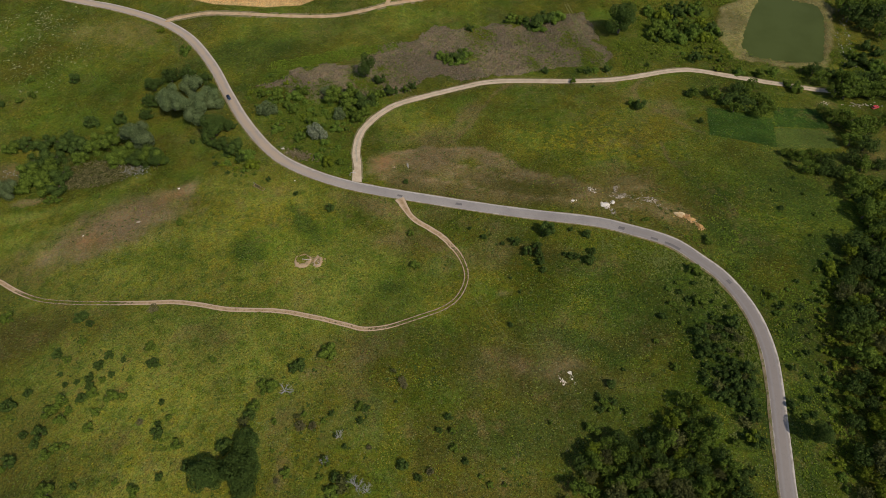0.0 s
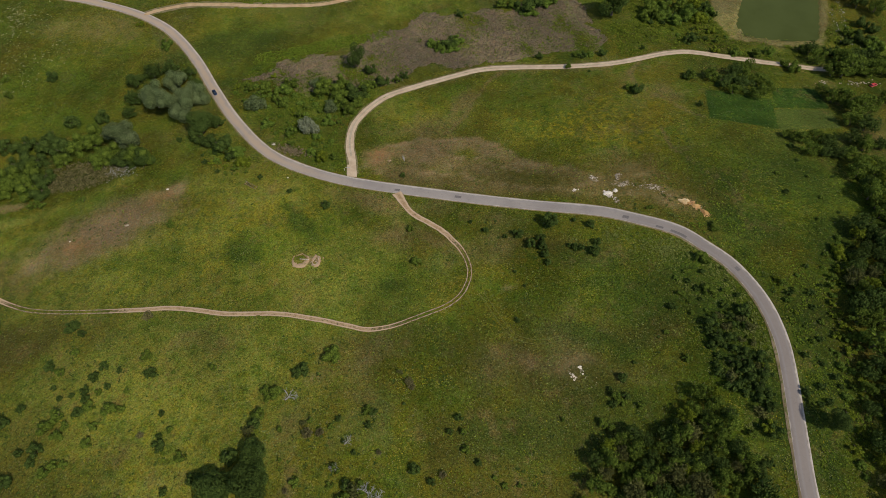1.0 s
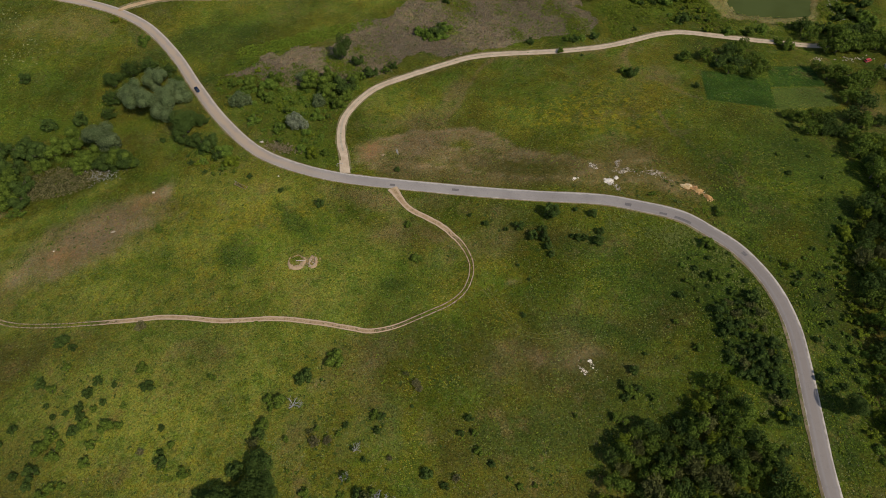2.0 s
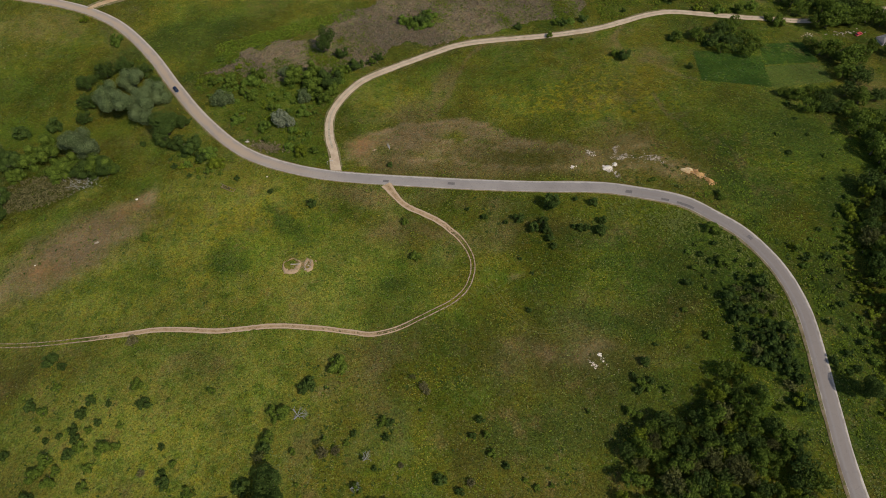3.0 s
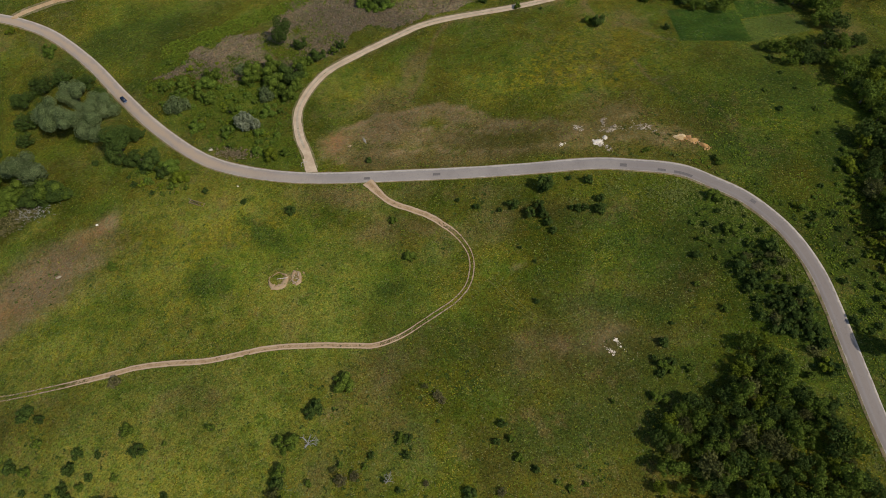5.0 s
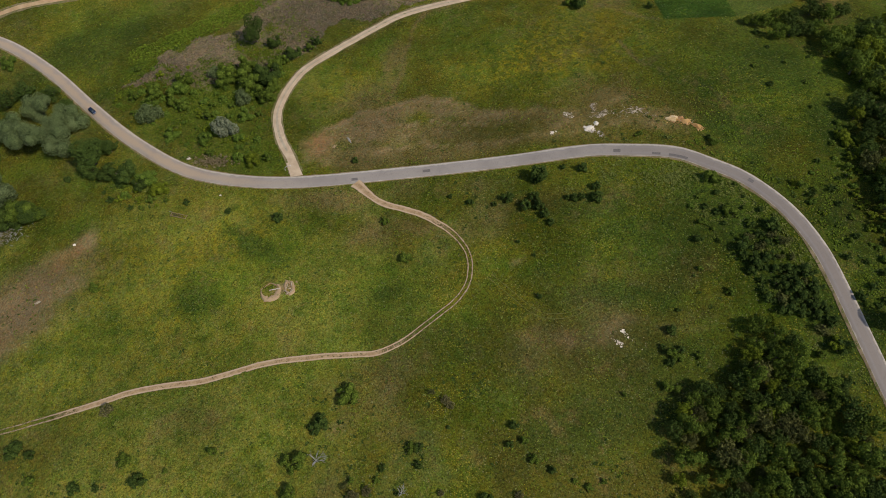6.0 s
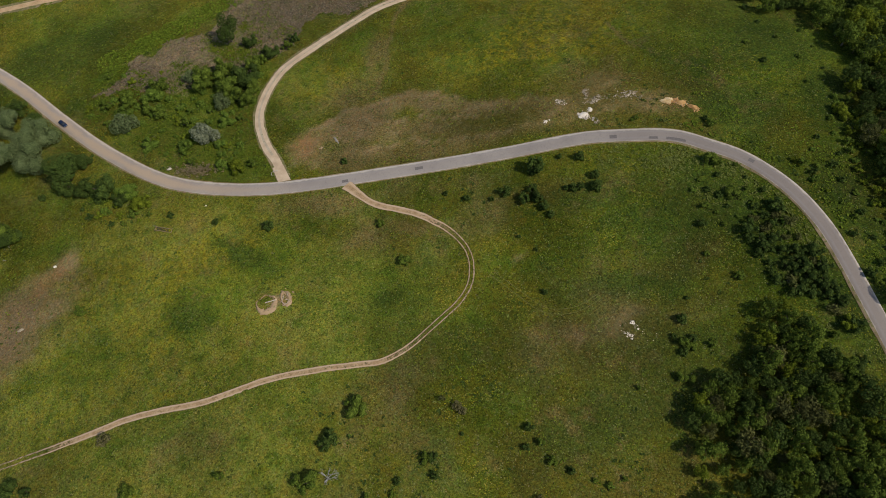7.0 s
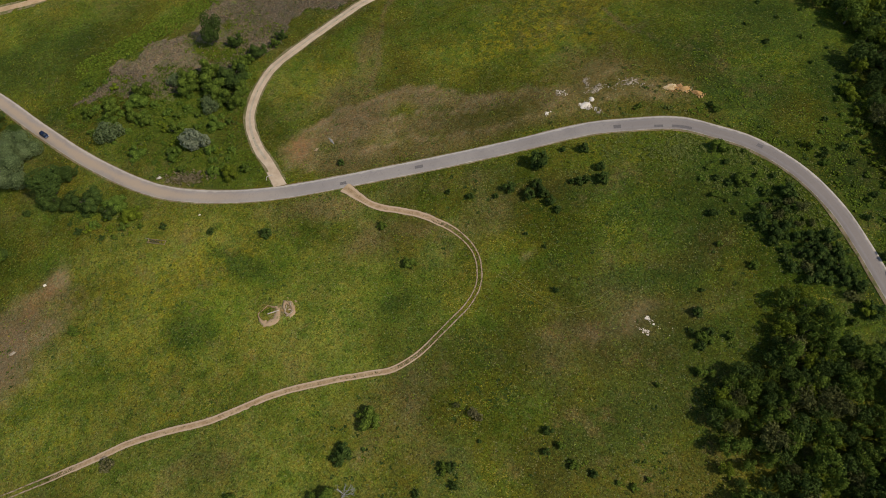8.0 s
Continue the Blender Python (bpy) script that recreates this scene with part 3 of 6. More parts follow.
def make_ground():
    core_x, core_y = np.arange(-310, 310.1, 1.75), np.arange(-10, 425.1, 1.75)
    out = np.cumsum(1.25 * 1.32 ** np.arange(1, 24))
    xs = np.concatenate([core_x[0] - out[::-1], core_x, core_x[-1] + out])
    ys = np.concatenate([core_y[0] - out[::-1], core_y, core_y[-1] + out])
    x, y = [a.ravel() for a in np.meshgrid(xs, ys)]
    road_d, lane_d = line_distance(x, y, road_line), line_distance(x, y, lane_line)
    z = height(x, y) + 0.5 * (octaves(x, y, 9, 5) - 0.5) * np.clip((np.minimum(road_d, lane_d) - 4) / 8, 0, 1)
    z -= 0.10 * np.clip(1 - np.minimum(road_d, lane_d) / 6, 0, 1)
    pond = inside(x, y, POND).astype(float)
    bank = inside(x, y, BANK).astype(float)
    z = np.where(bank > 0, POND_LEVEL + 0.35, z)
    z = np.where(pond > 0, POND_LEVEL - 1.2, z)
    ditch = np.clip(1 - np.abs(road_d - 5.6) / 1.4, 0, 1)
    z -= 0.25 * ditch
    far = np.clip((np.hypot(x, y - 200) - 450) / 900, 0, 1)
    z += far * 60 * (octaves(x, y, 600, 9) - 0.35)
    nx, ny = len(xs), len(ys)
    idx = np.arange(nx * ny).reshape(ny, nx)
    faces = np.stack([idx[:-1, :-1], idx[:-1, 1:], idx[1:, 1:], idx[1:, :-1]], -1).reshape(-1, 4)
    ground = link_mesh("ground", np.stack([x, y, z], 1).tolist(), faces.tolist(), MEADOW, smooth=True)
    wx, wy = x + 9 * (octaves(x, y, 18, 21) - 0.5), y + 9 * (octaves(x, y, 18, 31) - 0.5)
    along, off = wx * 0.965 - wy * 0.26, wx * 0.26 + wy * 0.965
    cut_bank = inside(wx, wy, CUT_BANK) * np.clip(4.2 * octaves(along * 0.18, off, 5, 41) - 1.2, 0, 1)
    for _ in range(2):
        cut_bank = cut_bank.reshape(len(ys), len(xs))
        cut_bank = 0.25 * (np.roll(cut_bank, 1, 0) + np.roll(cut_bank, -1, 0) + np.roll(cut_bank, 1, 1) + np.roll(cut_bank, -1, 1)).ravel()
    ledge = np.maximum.reduce([np.clip(1.25 - line_distance(wx, wy, line) / wide, 0, 1) for line, wide in (
        ([(-26, 213), (-17, 215), (-7, 217), (4, 215), (18, 213), (34, 206)], 2.6), ([(-30, 196), (-6, 194), (10, 192), (30, 185), (47, 178)], 1.2), ([(-14, 202), (-1, 203), (20, 199), (46, 191), (64, 186)], 1.1))])
    covers = {
        "bare": np.maximum.reduce([
            0.85 * blob(wx, wy, -151, 176, 38, 22, 22), 0.85 * blob(wx, wy, -170, 164, 24, 14, 15), 0.75 * blob(wx, wy, -126, 194, 13, 7, 30), 0.6 * blob(wx, wy, -178, 158, 16, 8),
            0.9 * blob(wx, wy, -29, 207, 10, 10), 0.75 * blob(wx, wy, -17, 207, 6, 8), 0.6 * cut_bank, 0.8 * ledge, 0.55 * blob(wx, wy, 30, 190, 40, 7, -13), 0.75 * blob(wx, wy, 72, 180, 22, 7, -12), 0.75 * blob(wx, wy, 87, 184, 17, 6, -22),
            0.7 * blob(wx, wy, 96, 168, 16, 6, -28), 0.8 * blob(wx, wy, 43, 94, 15, 7), 0.55 * blob(wx, wy, 26, 99, 14, 7, -10), 0.6 * blob(wx, wy, 59, 91, 6, 4), 0.55 * blob(wx, wy, -47, 96, 10, 5, 25), 0.7 * blob(wx, wy, -4, 158, 10, 4, -40),
            0.85 * blob(wx, wy, -57, 148, 6, 4), 0.7 * blob(wx, wy, 62, 88, 5, 3), 0.5 * blob(wx, wy, -55, 62, 4, 13), 0.6 * blob(wx, wy, 26, 131, 4, 3),
            0.6 * blob(wx, wy, 150, 316, 8, 3), 0.7 * blob(wx, wy, -204, 196, 12, 4, 8), 0.5 * blob(wx, wy, -76, 219, 7, 2.5, -25)]),
        "red": np.maximum.reduce([blob(wx, wy, -163, 166, 9, 6), blob(wx, wy, -134, 190, 9, 3, 35), blob(wx, wy, -30, 208, 8, 8), blob(wx, wy, -130, 192, 8, 4), 0.6 * blob(wx, wy, 30, 100, 20, 10), blob(wx, wy, -5, 160, 8, 5)]),
        "dry": np.maximum.reduce([
            0.8 * cut_bank, 0.62 * blob(wx, wy, 32, 98, 42, 22, 5), 0.3 * blob(wx, wy, 25, 78, 35, 25), 0.8 * blob(wx, wy, -150, 180, 36, 18, 18), 0.6 * blob(wx, wy, -8, 226, 18, 24, 60),
            0.7 * blob(wx, wy, 15, 245, 8, 20, -20), 0.5 * blob(wx, wy, -200, 330, 60, 25), 0.5 * blob(wx, wy, 115, 240, 14, 22), 0.6 * blob(wx, wy, -190, 150, 24, 16),
            0.55 * np.clip(1 - road_d / 8, 0, 1), 0.6 * np.clip(1 - lane_d / 5, 0, 1), 0.75 * np.clip(1.1 - line_distance(wx, wy, HILL_TRACK) / 2.5, 0, 1), 0.7 * np.clip(1.1 - line_distance(wx, wy, [(106, 212), (106, 195), (115, 184), (122, 172), (124, 162)]) / 1.8, 0, 1), 0.8 * np.clip(1 - lane_d / 9, 0, 1) * (y > 255) * (x < 95), 0.5 * blob(wx, wy, -58, 72, 9, 18, -10), 0.5 * blob(wx, wy, 205, 205, 20, 18), 0.55 * blob(wx, wy, 20, 150, 26, 16), 0.75 * blob(wx, wy, -18, 160, 20, 12), 0.7 * blob(wx, wy, -30, 180, 30, 8, -15), 0.5 * blob(wx, wy, 20, 168, 26, 7, -15), 0.5 * blob(wx, wy, -30, 105, 30, 14), 0.6 * blob(wx, wy, -185, 112, 30, 16), 0.45 * blob(wx, wy, -95, 112, 26, 8), blob(wx, wy, -178, 212, 26, 10, 4), 0.9 * blob(wx, wy, -225, 215, 14, 10),
            0.8 * np.clip(1.1 - line_distance(wx, wy, OLD_TRACK) / 2.6, 0, 1)]),
        "bloom": np.maximum.reduce([
            blob(wx, wy, 75, 222, 50, 26, -10), 0.9 * blob(wx, wy, -12, 235, 14, 20, 20), 0.7 * blob(wx, wy, -120, 150, 60, 22), 0.3 * blob(wx, wy, -190, 320, 70, 40),
            0.7 * blob(wx, wy, -90, 175, 60, 25), blob(wx, wy, -116, 147, 13, 7), blob(wx, wy, 20.5, 111, 7, 5), 0.8 * blob(wx, wy, -98, 134, 8, 7), 0.5 * blob(wx, wy, -95, 70, 60, 35), 0.15 * blob(wx, wy, 60, 130, 50, 30), 0.2 * blob(wx, wy, -150, 195, 40, 10, 20), 0.3 * blob(wx, wy, 140, 160, 30, 40)]),
        # pale grass; the large western ovals also hold the hazy brightness as colour
        "pale": np.maximum.reduce([
            0.7 * blob(wx, wy, -68, 232, 36, 34), 0.75 * blob(wx, wy, -80, 188, 60, 20, -15), 0.2 * blob(wx, wy, -130, 240, 50, 30), 0.25 * blob(wx, wy, -115, 222, 95, 62), blob(wx, wy, -105, 85, 80, 55), blob(wx, wy, -140, 150, 85, 45), 0.7 * blob(wx, wy, -50, 142, 64, 45), 0.35 * blob(wx, wy, 50, 228, 70, 36), 0.2 * blob(wx, wy, -200, 310, 70, 60), 0.5 * blob(wx, wy, -20, 240, 24, 34),
            0.8 * np.clip(1.3 - line_distance(wx, wy, TERRACE) / 5, 0, 1), 0.3 * blob(wx, wy, 150, 200, 60, 40), 0.4 * blob(wx, wy, -60, 330, 120, 40), 0.9 * blob(wx, wy, -60, 77, 8, 13, -15)]),
        "lush": np.maximum.reduce([
            0.6 * blob(wx, wy, -100, 295, 70, 50, 10), 0.4 * blob(wx, wy, -65, 220, 40, 36), 0.4 * blob(wx, wy, -150, 245, 60, 40), 0.7 * blob(wx, wy, 130, 310, 60, 40), 1.4 * blob(wx, wy, 50, 105, 26, 7, -18), 1.3 * blob(wx, wy, 82, 113, 9, 8), 0.85 * blob(wx, wy, 60, 124, 42, 22), 0.8 * blob(wx, wy, 70, 110, 30, 16),
            blob(wx, wy, 105, 105, 34, 70), 0.9 * blob(wx, wy, 145, 170, 60, 60), 0.6 * blob(wx, wy, 60, 150, 45, 18), 0.2 * blob(wx, wy, 40, 100, 60, 50), 1.3 * blob(wx, wy, -85.7, 156, 12, 10), 0.5 * blob(wx, wy, 50, 262, 30, 8), 0.3 * blob(wx, wy, -120, 195, 40, 14), 0.55 * blob(wx, wy, 70, 140, 40, 20), 0.2 * blob(wx, wy, 40, 62, 70, 40), 0.5 * blob(wx, wy, 0, 105, 40, 30),
            0.8 * np.clip(1.2 - line_distance(wx, wy, TERRACE_FOOT) / 4, 0, 1), 0.9 * np.clip(1.2 - line_distance(wx, wy, GULLY) / 3, 0, 1), 1.2 * blob(wx, wy, -63, 171, 20, 6, -58), 0.9 * blob(wx, wy, -145, 153, 13, 8), 0.9 * blob(wx, wy, 68, 118, 26, 12), 0.8 * blob(wx, wy, -40, 172, 16, 8), 0.7 * blob(wx, wy, -20, 130, 18, 10)]),
        "sand": soft_inside(x, y, SAND_FIELD, 5.0),
        "marsh": inside(x + 26 * (octaves(x, y, 30, 62) - 0.5), y + 22 * (octaves(x, y, 16, 72) - 0.5), REED_BED) * np.clip(5 * octaves(x * 0.9 + y * 0.35, (y - 0.35 * x) * 0.5, 14, 81) - 0.9, 0, 1),
        "crop": np.maximum(soft_inside(x, y, PLOT_A), soft_inside(x, y, PLOT_B)),
        "straw": 0.8 * soft_inside(wx, wy, BANK, 5.0),
        "stubble": soft_inside(x, y, PLOT_C),
        "fresh": np.maximum.reduce([blob(wx, wy, cx, cy, rx, ry, turn) for cx, cy, rx, ry, turn in (
            (101, 338, 10, 16, 20), (121, 312, 11, 11, 0), (141, 302, 14, 5, 0), (-52, 302, 22, 6, 15), (-72, 296, 16, 5, 15), (-70, 245, 36, 30, 0), (-196, 250, 40, 16, 0), (-224, 285, 40, 20, 10), (-60, 218, 26, 10, -30), (43, 248, 11, 5, 0), (-144, 245, 22, 9, 10), (-127, 206, 24, 9, 20),
            (-57, 166, 22, 14, 20), (-76, 160, 20, 14, 0), (-105, 218, 14, 8, -35), (-53, 205, 16, 5, -25), (134, 277, 22, 5, 0), (-167, 192, 28, 6, 18), (-20, 140, 20, 12, 0), (-121, 153, 30, 12, 0), (162, 345, 12, 8, 0),
            (12, 297, 16, 6, 0), (50, 238, 26, 10, -10), (-15, 240, 9, 16, 20))]),
        # dark herb patches; ovals by the eastern road also dim the ground colour there
        "rank": np.maximum.reduce([0.55 * blob(wx, wy, 45, 92, 66, 52), 0.7 * blob(wx, wy, 118, 178, 22, 12, -45), 0.6 * blob(wx, wy, 84, 196, 26, 7, -20)] + [blob(wx, wy, cx, cy, rx, ry, turn) for cx, cy, rx, ry, turn in (
            (92, 118, 12, 11, 0), (89, 130, 16, 12, 20), (92, 126, 12, 12, 0), (94, 108, 12, 9, 0), (72, 116, 16, 6, 15), (60, 128, 10, 6, 0), (100, 118, 10, 26, 10), (97, 96, 10, 20, 0), (104, 72, 10, 26, 5), (128, 96, 9, 36, -12), (122, 150, 22, 16, -50), (150, 140, 12, 24, -30),
            (-85.7, 156, 9, 8, 0), (-63, 171, 18, 5, -58), (48, 106, 20, 5, -12), (66, 101, 12, 5, 10), (2, 148, 3, 6, 0), (-22, 133, 8, 5, 0), (-180, 211, 24, 9, 4), (-118, 302, 44, 18, 10), (150, 172, 30, 20, -35), (115, 60, 14, 26, 0), (64, 78, 14, 6, 20), (50, 72, 34, 22, 10), (75, 118, 22, 16, 0), (18, 70, 24, 14, 0), (62, 140, 26, 8, -15))]),
        "brown": np.maximum.reduce([0.9 * np.clip(1.3 - line_distance(wx, wy, [(-24, 195), (20, 183), (60, 172), (84, 163), (99, 155), (108, 146)]) / 6, 0, 1)] + [blob(wx, wy, cx, cy, rx, ry, turn) for cx, cy, rx, ry, turn in (
            (45, 86, 40, 15, 8), (30, 70, 44, 18, 0), (64, 92, 16, 12, 0), (5, 66, 26, 16, 0), (48, 150, 26, 7, -15), (70, 105, 20, 8, 10), (-165, 118, 40, 16, 5), (20, 48, 40, 14, 0), (100, 176, 20, 9, -40), (84, 186, 30, 12, -18), (82, 176, 30, 11, -20), (40, 188, 40, 9, -14), (104, 164, 12, 10, -40), (112, 166, 12, 8, -50), (60, 186, 20, 6, -15), (-5, 158, 16, 8, 0), (-150, 60, 30, 30, 0))]),
    }
    for key, values in covers.items():
        ground.data.attributes.new(key, "FLOAT", "POINT").data.foreach_set("value", np.ascontiguousarray(values, dtype=np.float32))
    return tagged(ground, "rolling green meadow with dry brown and bare patches", "ground", kind="structure")


def ribbon(name, line, offsets, lift, material, ragged=0.0, seed=3, parent=None, taper=0):
    """A strip laid on the ground along a line. offsets: metres to the right of it with the height over the ground there."""
    d = np.gradient(line, axis=0)
    d /= np.hypot(*d.T)[:, None]
    side = np.stack([d[:, 1], -d[:, 0]], 1)
    verts, across = [], []
    last = len(offsets) - 1
    middle = 0.5 * (offsets[0][0] + offsets[-1][0])
    for k, (o, up) in enumerate(offsets):
        shift = np.full(len(line), float(o))
        if ragged and k in (0, last):
            shift += ragged * (octaves(line[:, 0] + 40 * k, line[:, 1], 7, seed, 3) - 0.5) * 2 * (1 if k else -1)
        if taper:
            i = np.arange(len(line))
            shift = middle + (shift - middle) * np.clip(np.minimum(i, len(line) - 1 - i) / taper, 0.03, 1)
        p = line + side * shift[:, None]
        verts.append(np.stack([p[:, 0], p[:, 1], height(line[:, 0], line[:, 1]) * 0.5 + height(p[:, 0], p[:, 1]) * 0.5 + lift + up], 1))
        across.append(np.full(len(line), o / max(abs(offsets[0][0]), abs(offsets[-1][0]))))
    count = len(line)
    faces = [(a * count + i, a * count + i + 1, (a + 1) * count + i + 1, (a + 1) * count + i) for a in range(last) for i in range(count - 1)]
    ob = link_mesh(name, np.vstack(verts).tolist(), faces, material, parent, True)
    ob.data.attributes.new("across", "FLOAT", "POINT").data.foreach_set("value", np.concatenate(across).astype(np.float32))
    return ob


def make_roads():
    shoulder = ribbon("road_shoulder", road_line, [(-3.35, -0.3), (-2.8, 0.02), (2.8, 0.02), (3.4, -0.3)], 0.08, GRAVEL, 0.4)
    tagged(shoulder, "pale gravel shoulder along the asphalt road", "shoulder", kind="structure")
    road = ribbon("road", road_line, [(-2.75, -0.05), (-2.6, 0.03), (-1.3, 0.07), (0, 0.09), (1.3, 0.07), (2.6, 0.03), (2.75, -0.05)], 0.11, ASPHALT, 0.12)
    x = np.array([v.co.x for v in road.data.vertices])
    road.data.attributes.new("dust", "FLOAT", "POINT").data.foreach_set("value", (0.95 * np.clip((-34 - x) / 50, 0, 1)).astype(np.float32))
    # grows eastward: how far the asphalt colour is dimmed
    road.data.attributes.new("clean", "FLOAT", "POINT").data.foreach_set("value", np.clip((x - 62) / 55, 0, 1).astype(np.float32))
    tagged(road, "worn grey asphalt country road with dusty edges", "road", kind="structure")
    run = np.concatenate([[0], np.cumsum(np.hypot(*np.diff(road_line, axis=0).T))])
    for x, y, length, width in ((76.5, 158.2, 2.6, 1.5), (110.8, 127.9, 2.0, 1.4), (88.5, 150.2, 3.0, 1.1), (93.4, 146.8, 7.0, 1.1), (8, 178.8, 3.0, 1.3), (-20, 185.5, 2.4, 1.2)):
        k = int(np.argmin(np.hypot(road_line[:, 0] - x, road_line[:, 1] - y)))
        step = road_line[k + 1] - road_line[k]
        shift = max(-1.5, min(1.5, float(np.dot(np.array([x, y]) - road_line[k], [step[1], -step[0]]) / np.hypot(*step))))
        at = np.linspace(run[k] - length / 2, run[k] + length / 2, 6)
        line = np.stack([np.interp(at, run, road_line[:, 0]), np.interp(at, run, road_line[:, 1])], 1)
        ribbon("asphalt_repair", line, [(shift - width / 2, 0.0), (shift + width / 2, 0.0)], 0.205, ASPHALT_PATCH, 0.1, 8, road)
    verge = ribbon("lane_verge", lane_line, [(-2.7, -0.1), (-1.8, 0.03), (1.8, 0.03), (2.7, -0.1)], 0.06, VERGE_DIRT, 0.7, 13)
    tagged(verge, "dry worn verge of a dirt lane", "verge", kind="structure")
    lane = ribbon("dirt_lane", lane_line, [(-1.8, -0.04), (-1.3, -0.03), (-0.6, 0.02), (0.6, 0.02), (1.3, -0.03), (1.8, -0.04)], 0.13, LANE_DIRT, 0.35, 15)
    tagged(lane, "pale dirt lane joining the asphalt road", "lane", kind="structure")
    middle = ribbon("lane_middle", lane_line[6:], [(-0.42, 0.0), (0.42, 0.0)], 0.165, LANE_MIDDLE, 0.35, 17)
    tagged(middle, "slightly grassy middle strip of the lane", "lane strip", kind="structure")
    mouth = link_mesh("lane_mouth", *mouth_mesh((-41.6, 198.6), 3.4, 4.9), LANE_DIRT)
    tagged(mouth, "widened gravel mouth of the lane", "lane", kind="structure")
    far_verge = ribbon("far_track_verge", far_line, [(-3.0, -0.05), (3.0, -0.05)], 0.1, VERGE_DIRT, 0.7, 23)
    tagged(far_verge, "worn verge of a far dirt track", "verge", kind="structure")
    for line, name in ((far_line, "far_track"), (branch_line, "far_track_branch")):
        tagged(ribbon(name, line, [(-1.5, -0.02), (0, 0.02), (1.5, -0.02)], 0.16, RUT_DIRT, 0.4, 27), "far tan dirt track across the meadow", "track", kind="structure")
    n = len(track_line)
    t = np.arange(n) / n
    worn = np.interp(t, [0, 0.11, 0.16, 0.30, 0.37, 0.68, 0.74, 0.86, 0.91, 1], [1, 0.95, 0.62, 0.60, 0.90, 1, 0.58, 0.52, 0.95, 1])
    wide = np.interp(t, [0, 0.012, 0.035, 0.13, 0.2, 1], [2.1, 1.6, 1.1, 1.1, 0.9, 0.92])
    steps = np.linspace(-2.6, 2.6, 15)
    track = ribbon("field_track", track_line, [(o, 0.02 * math.cos(o * 3.9)) for o in steps], 0.17, TRACK_DIRT)
    track.data.attributes.new("worn", "FLOAT", "POINT").data.foreach_set("value", np.tile(worn, 15).astype(np.float32))
    track.data.attributes.new("side", "FLOAT", "POINT").data.foreach_set("value", np.concatenate([o / wide for o in steps]).astype(np.float32))
    tagged(track, "two-rut tan dirt field track with half-grown grass", "track", kind="structure")
    for line, seed, half in ((smooth_line(FOOT_TRACK), 61, 0.3), (smooth_line([(14, 128), (19, 118), (24, 109), (33, 105), (43, 106)]), 67, 0.1)):
        for o in (-0.9, 0.9):
            tagged(ribbon("faint_rut", line, [(o - half, -0.02), (o + half, -0.02)], 0.14, FAINT_DIRT, 0.8 * half, seed), "faint grassy wheel rut", "track", kind="structure")


def mouth_mesh(at, reach, wide):
    """A small fan where the lane meets the road."""
    rows = []
    for k in range(7):
        t = k / 6
        half = 2.2 + (wide / 2 - 2.2) * (1 - t) ** 2
        for s in np.linspace(-1, 1, 7):
            x, y = at[0] + s * half * 0.98 + 0.22 * (1 - t) * half, at[1] - reach + t * 2.2 * reach - 0.2 * s * half
            rows.append((x, y, h(x, y) + 0.145))
    return rows, [(k * 7 + j, k * 7 + j + 1, k * 7 + j + 8, k * 7 + j + 7) for k in range(6) for j in range(6)]


def make_pond():
    ring = smooth_line(POND + POND[:1], 3.0)[:-1]
    mid = ring.mean(0)
    verts = [(mid[0], mid[1], POND_LEVEL)] + [(mid[0] + (p[0] - mid[0]) * 1.02, mid[1] + (p[1] - mid[1]) * 1.02, POND_LEVEL) for p in ring]
    faces = [(0, 1 + k, 1 + (k + 1) % len(ring)) for k in range(len(ring))]
    tagged(link_mesh("pond_water", verts, faces, WATER), "still murky green pond water", "water", kind="structure")


make_ground()
make_roads()
make_pond()


# ---------------------------------------------------------------- trees and bushes
rng = np.random.RandomState(7)


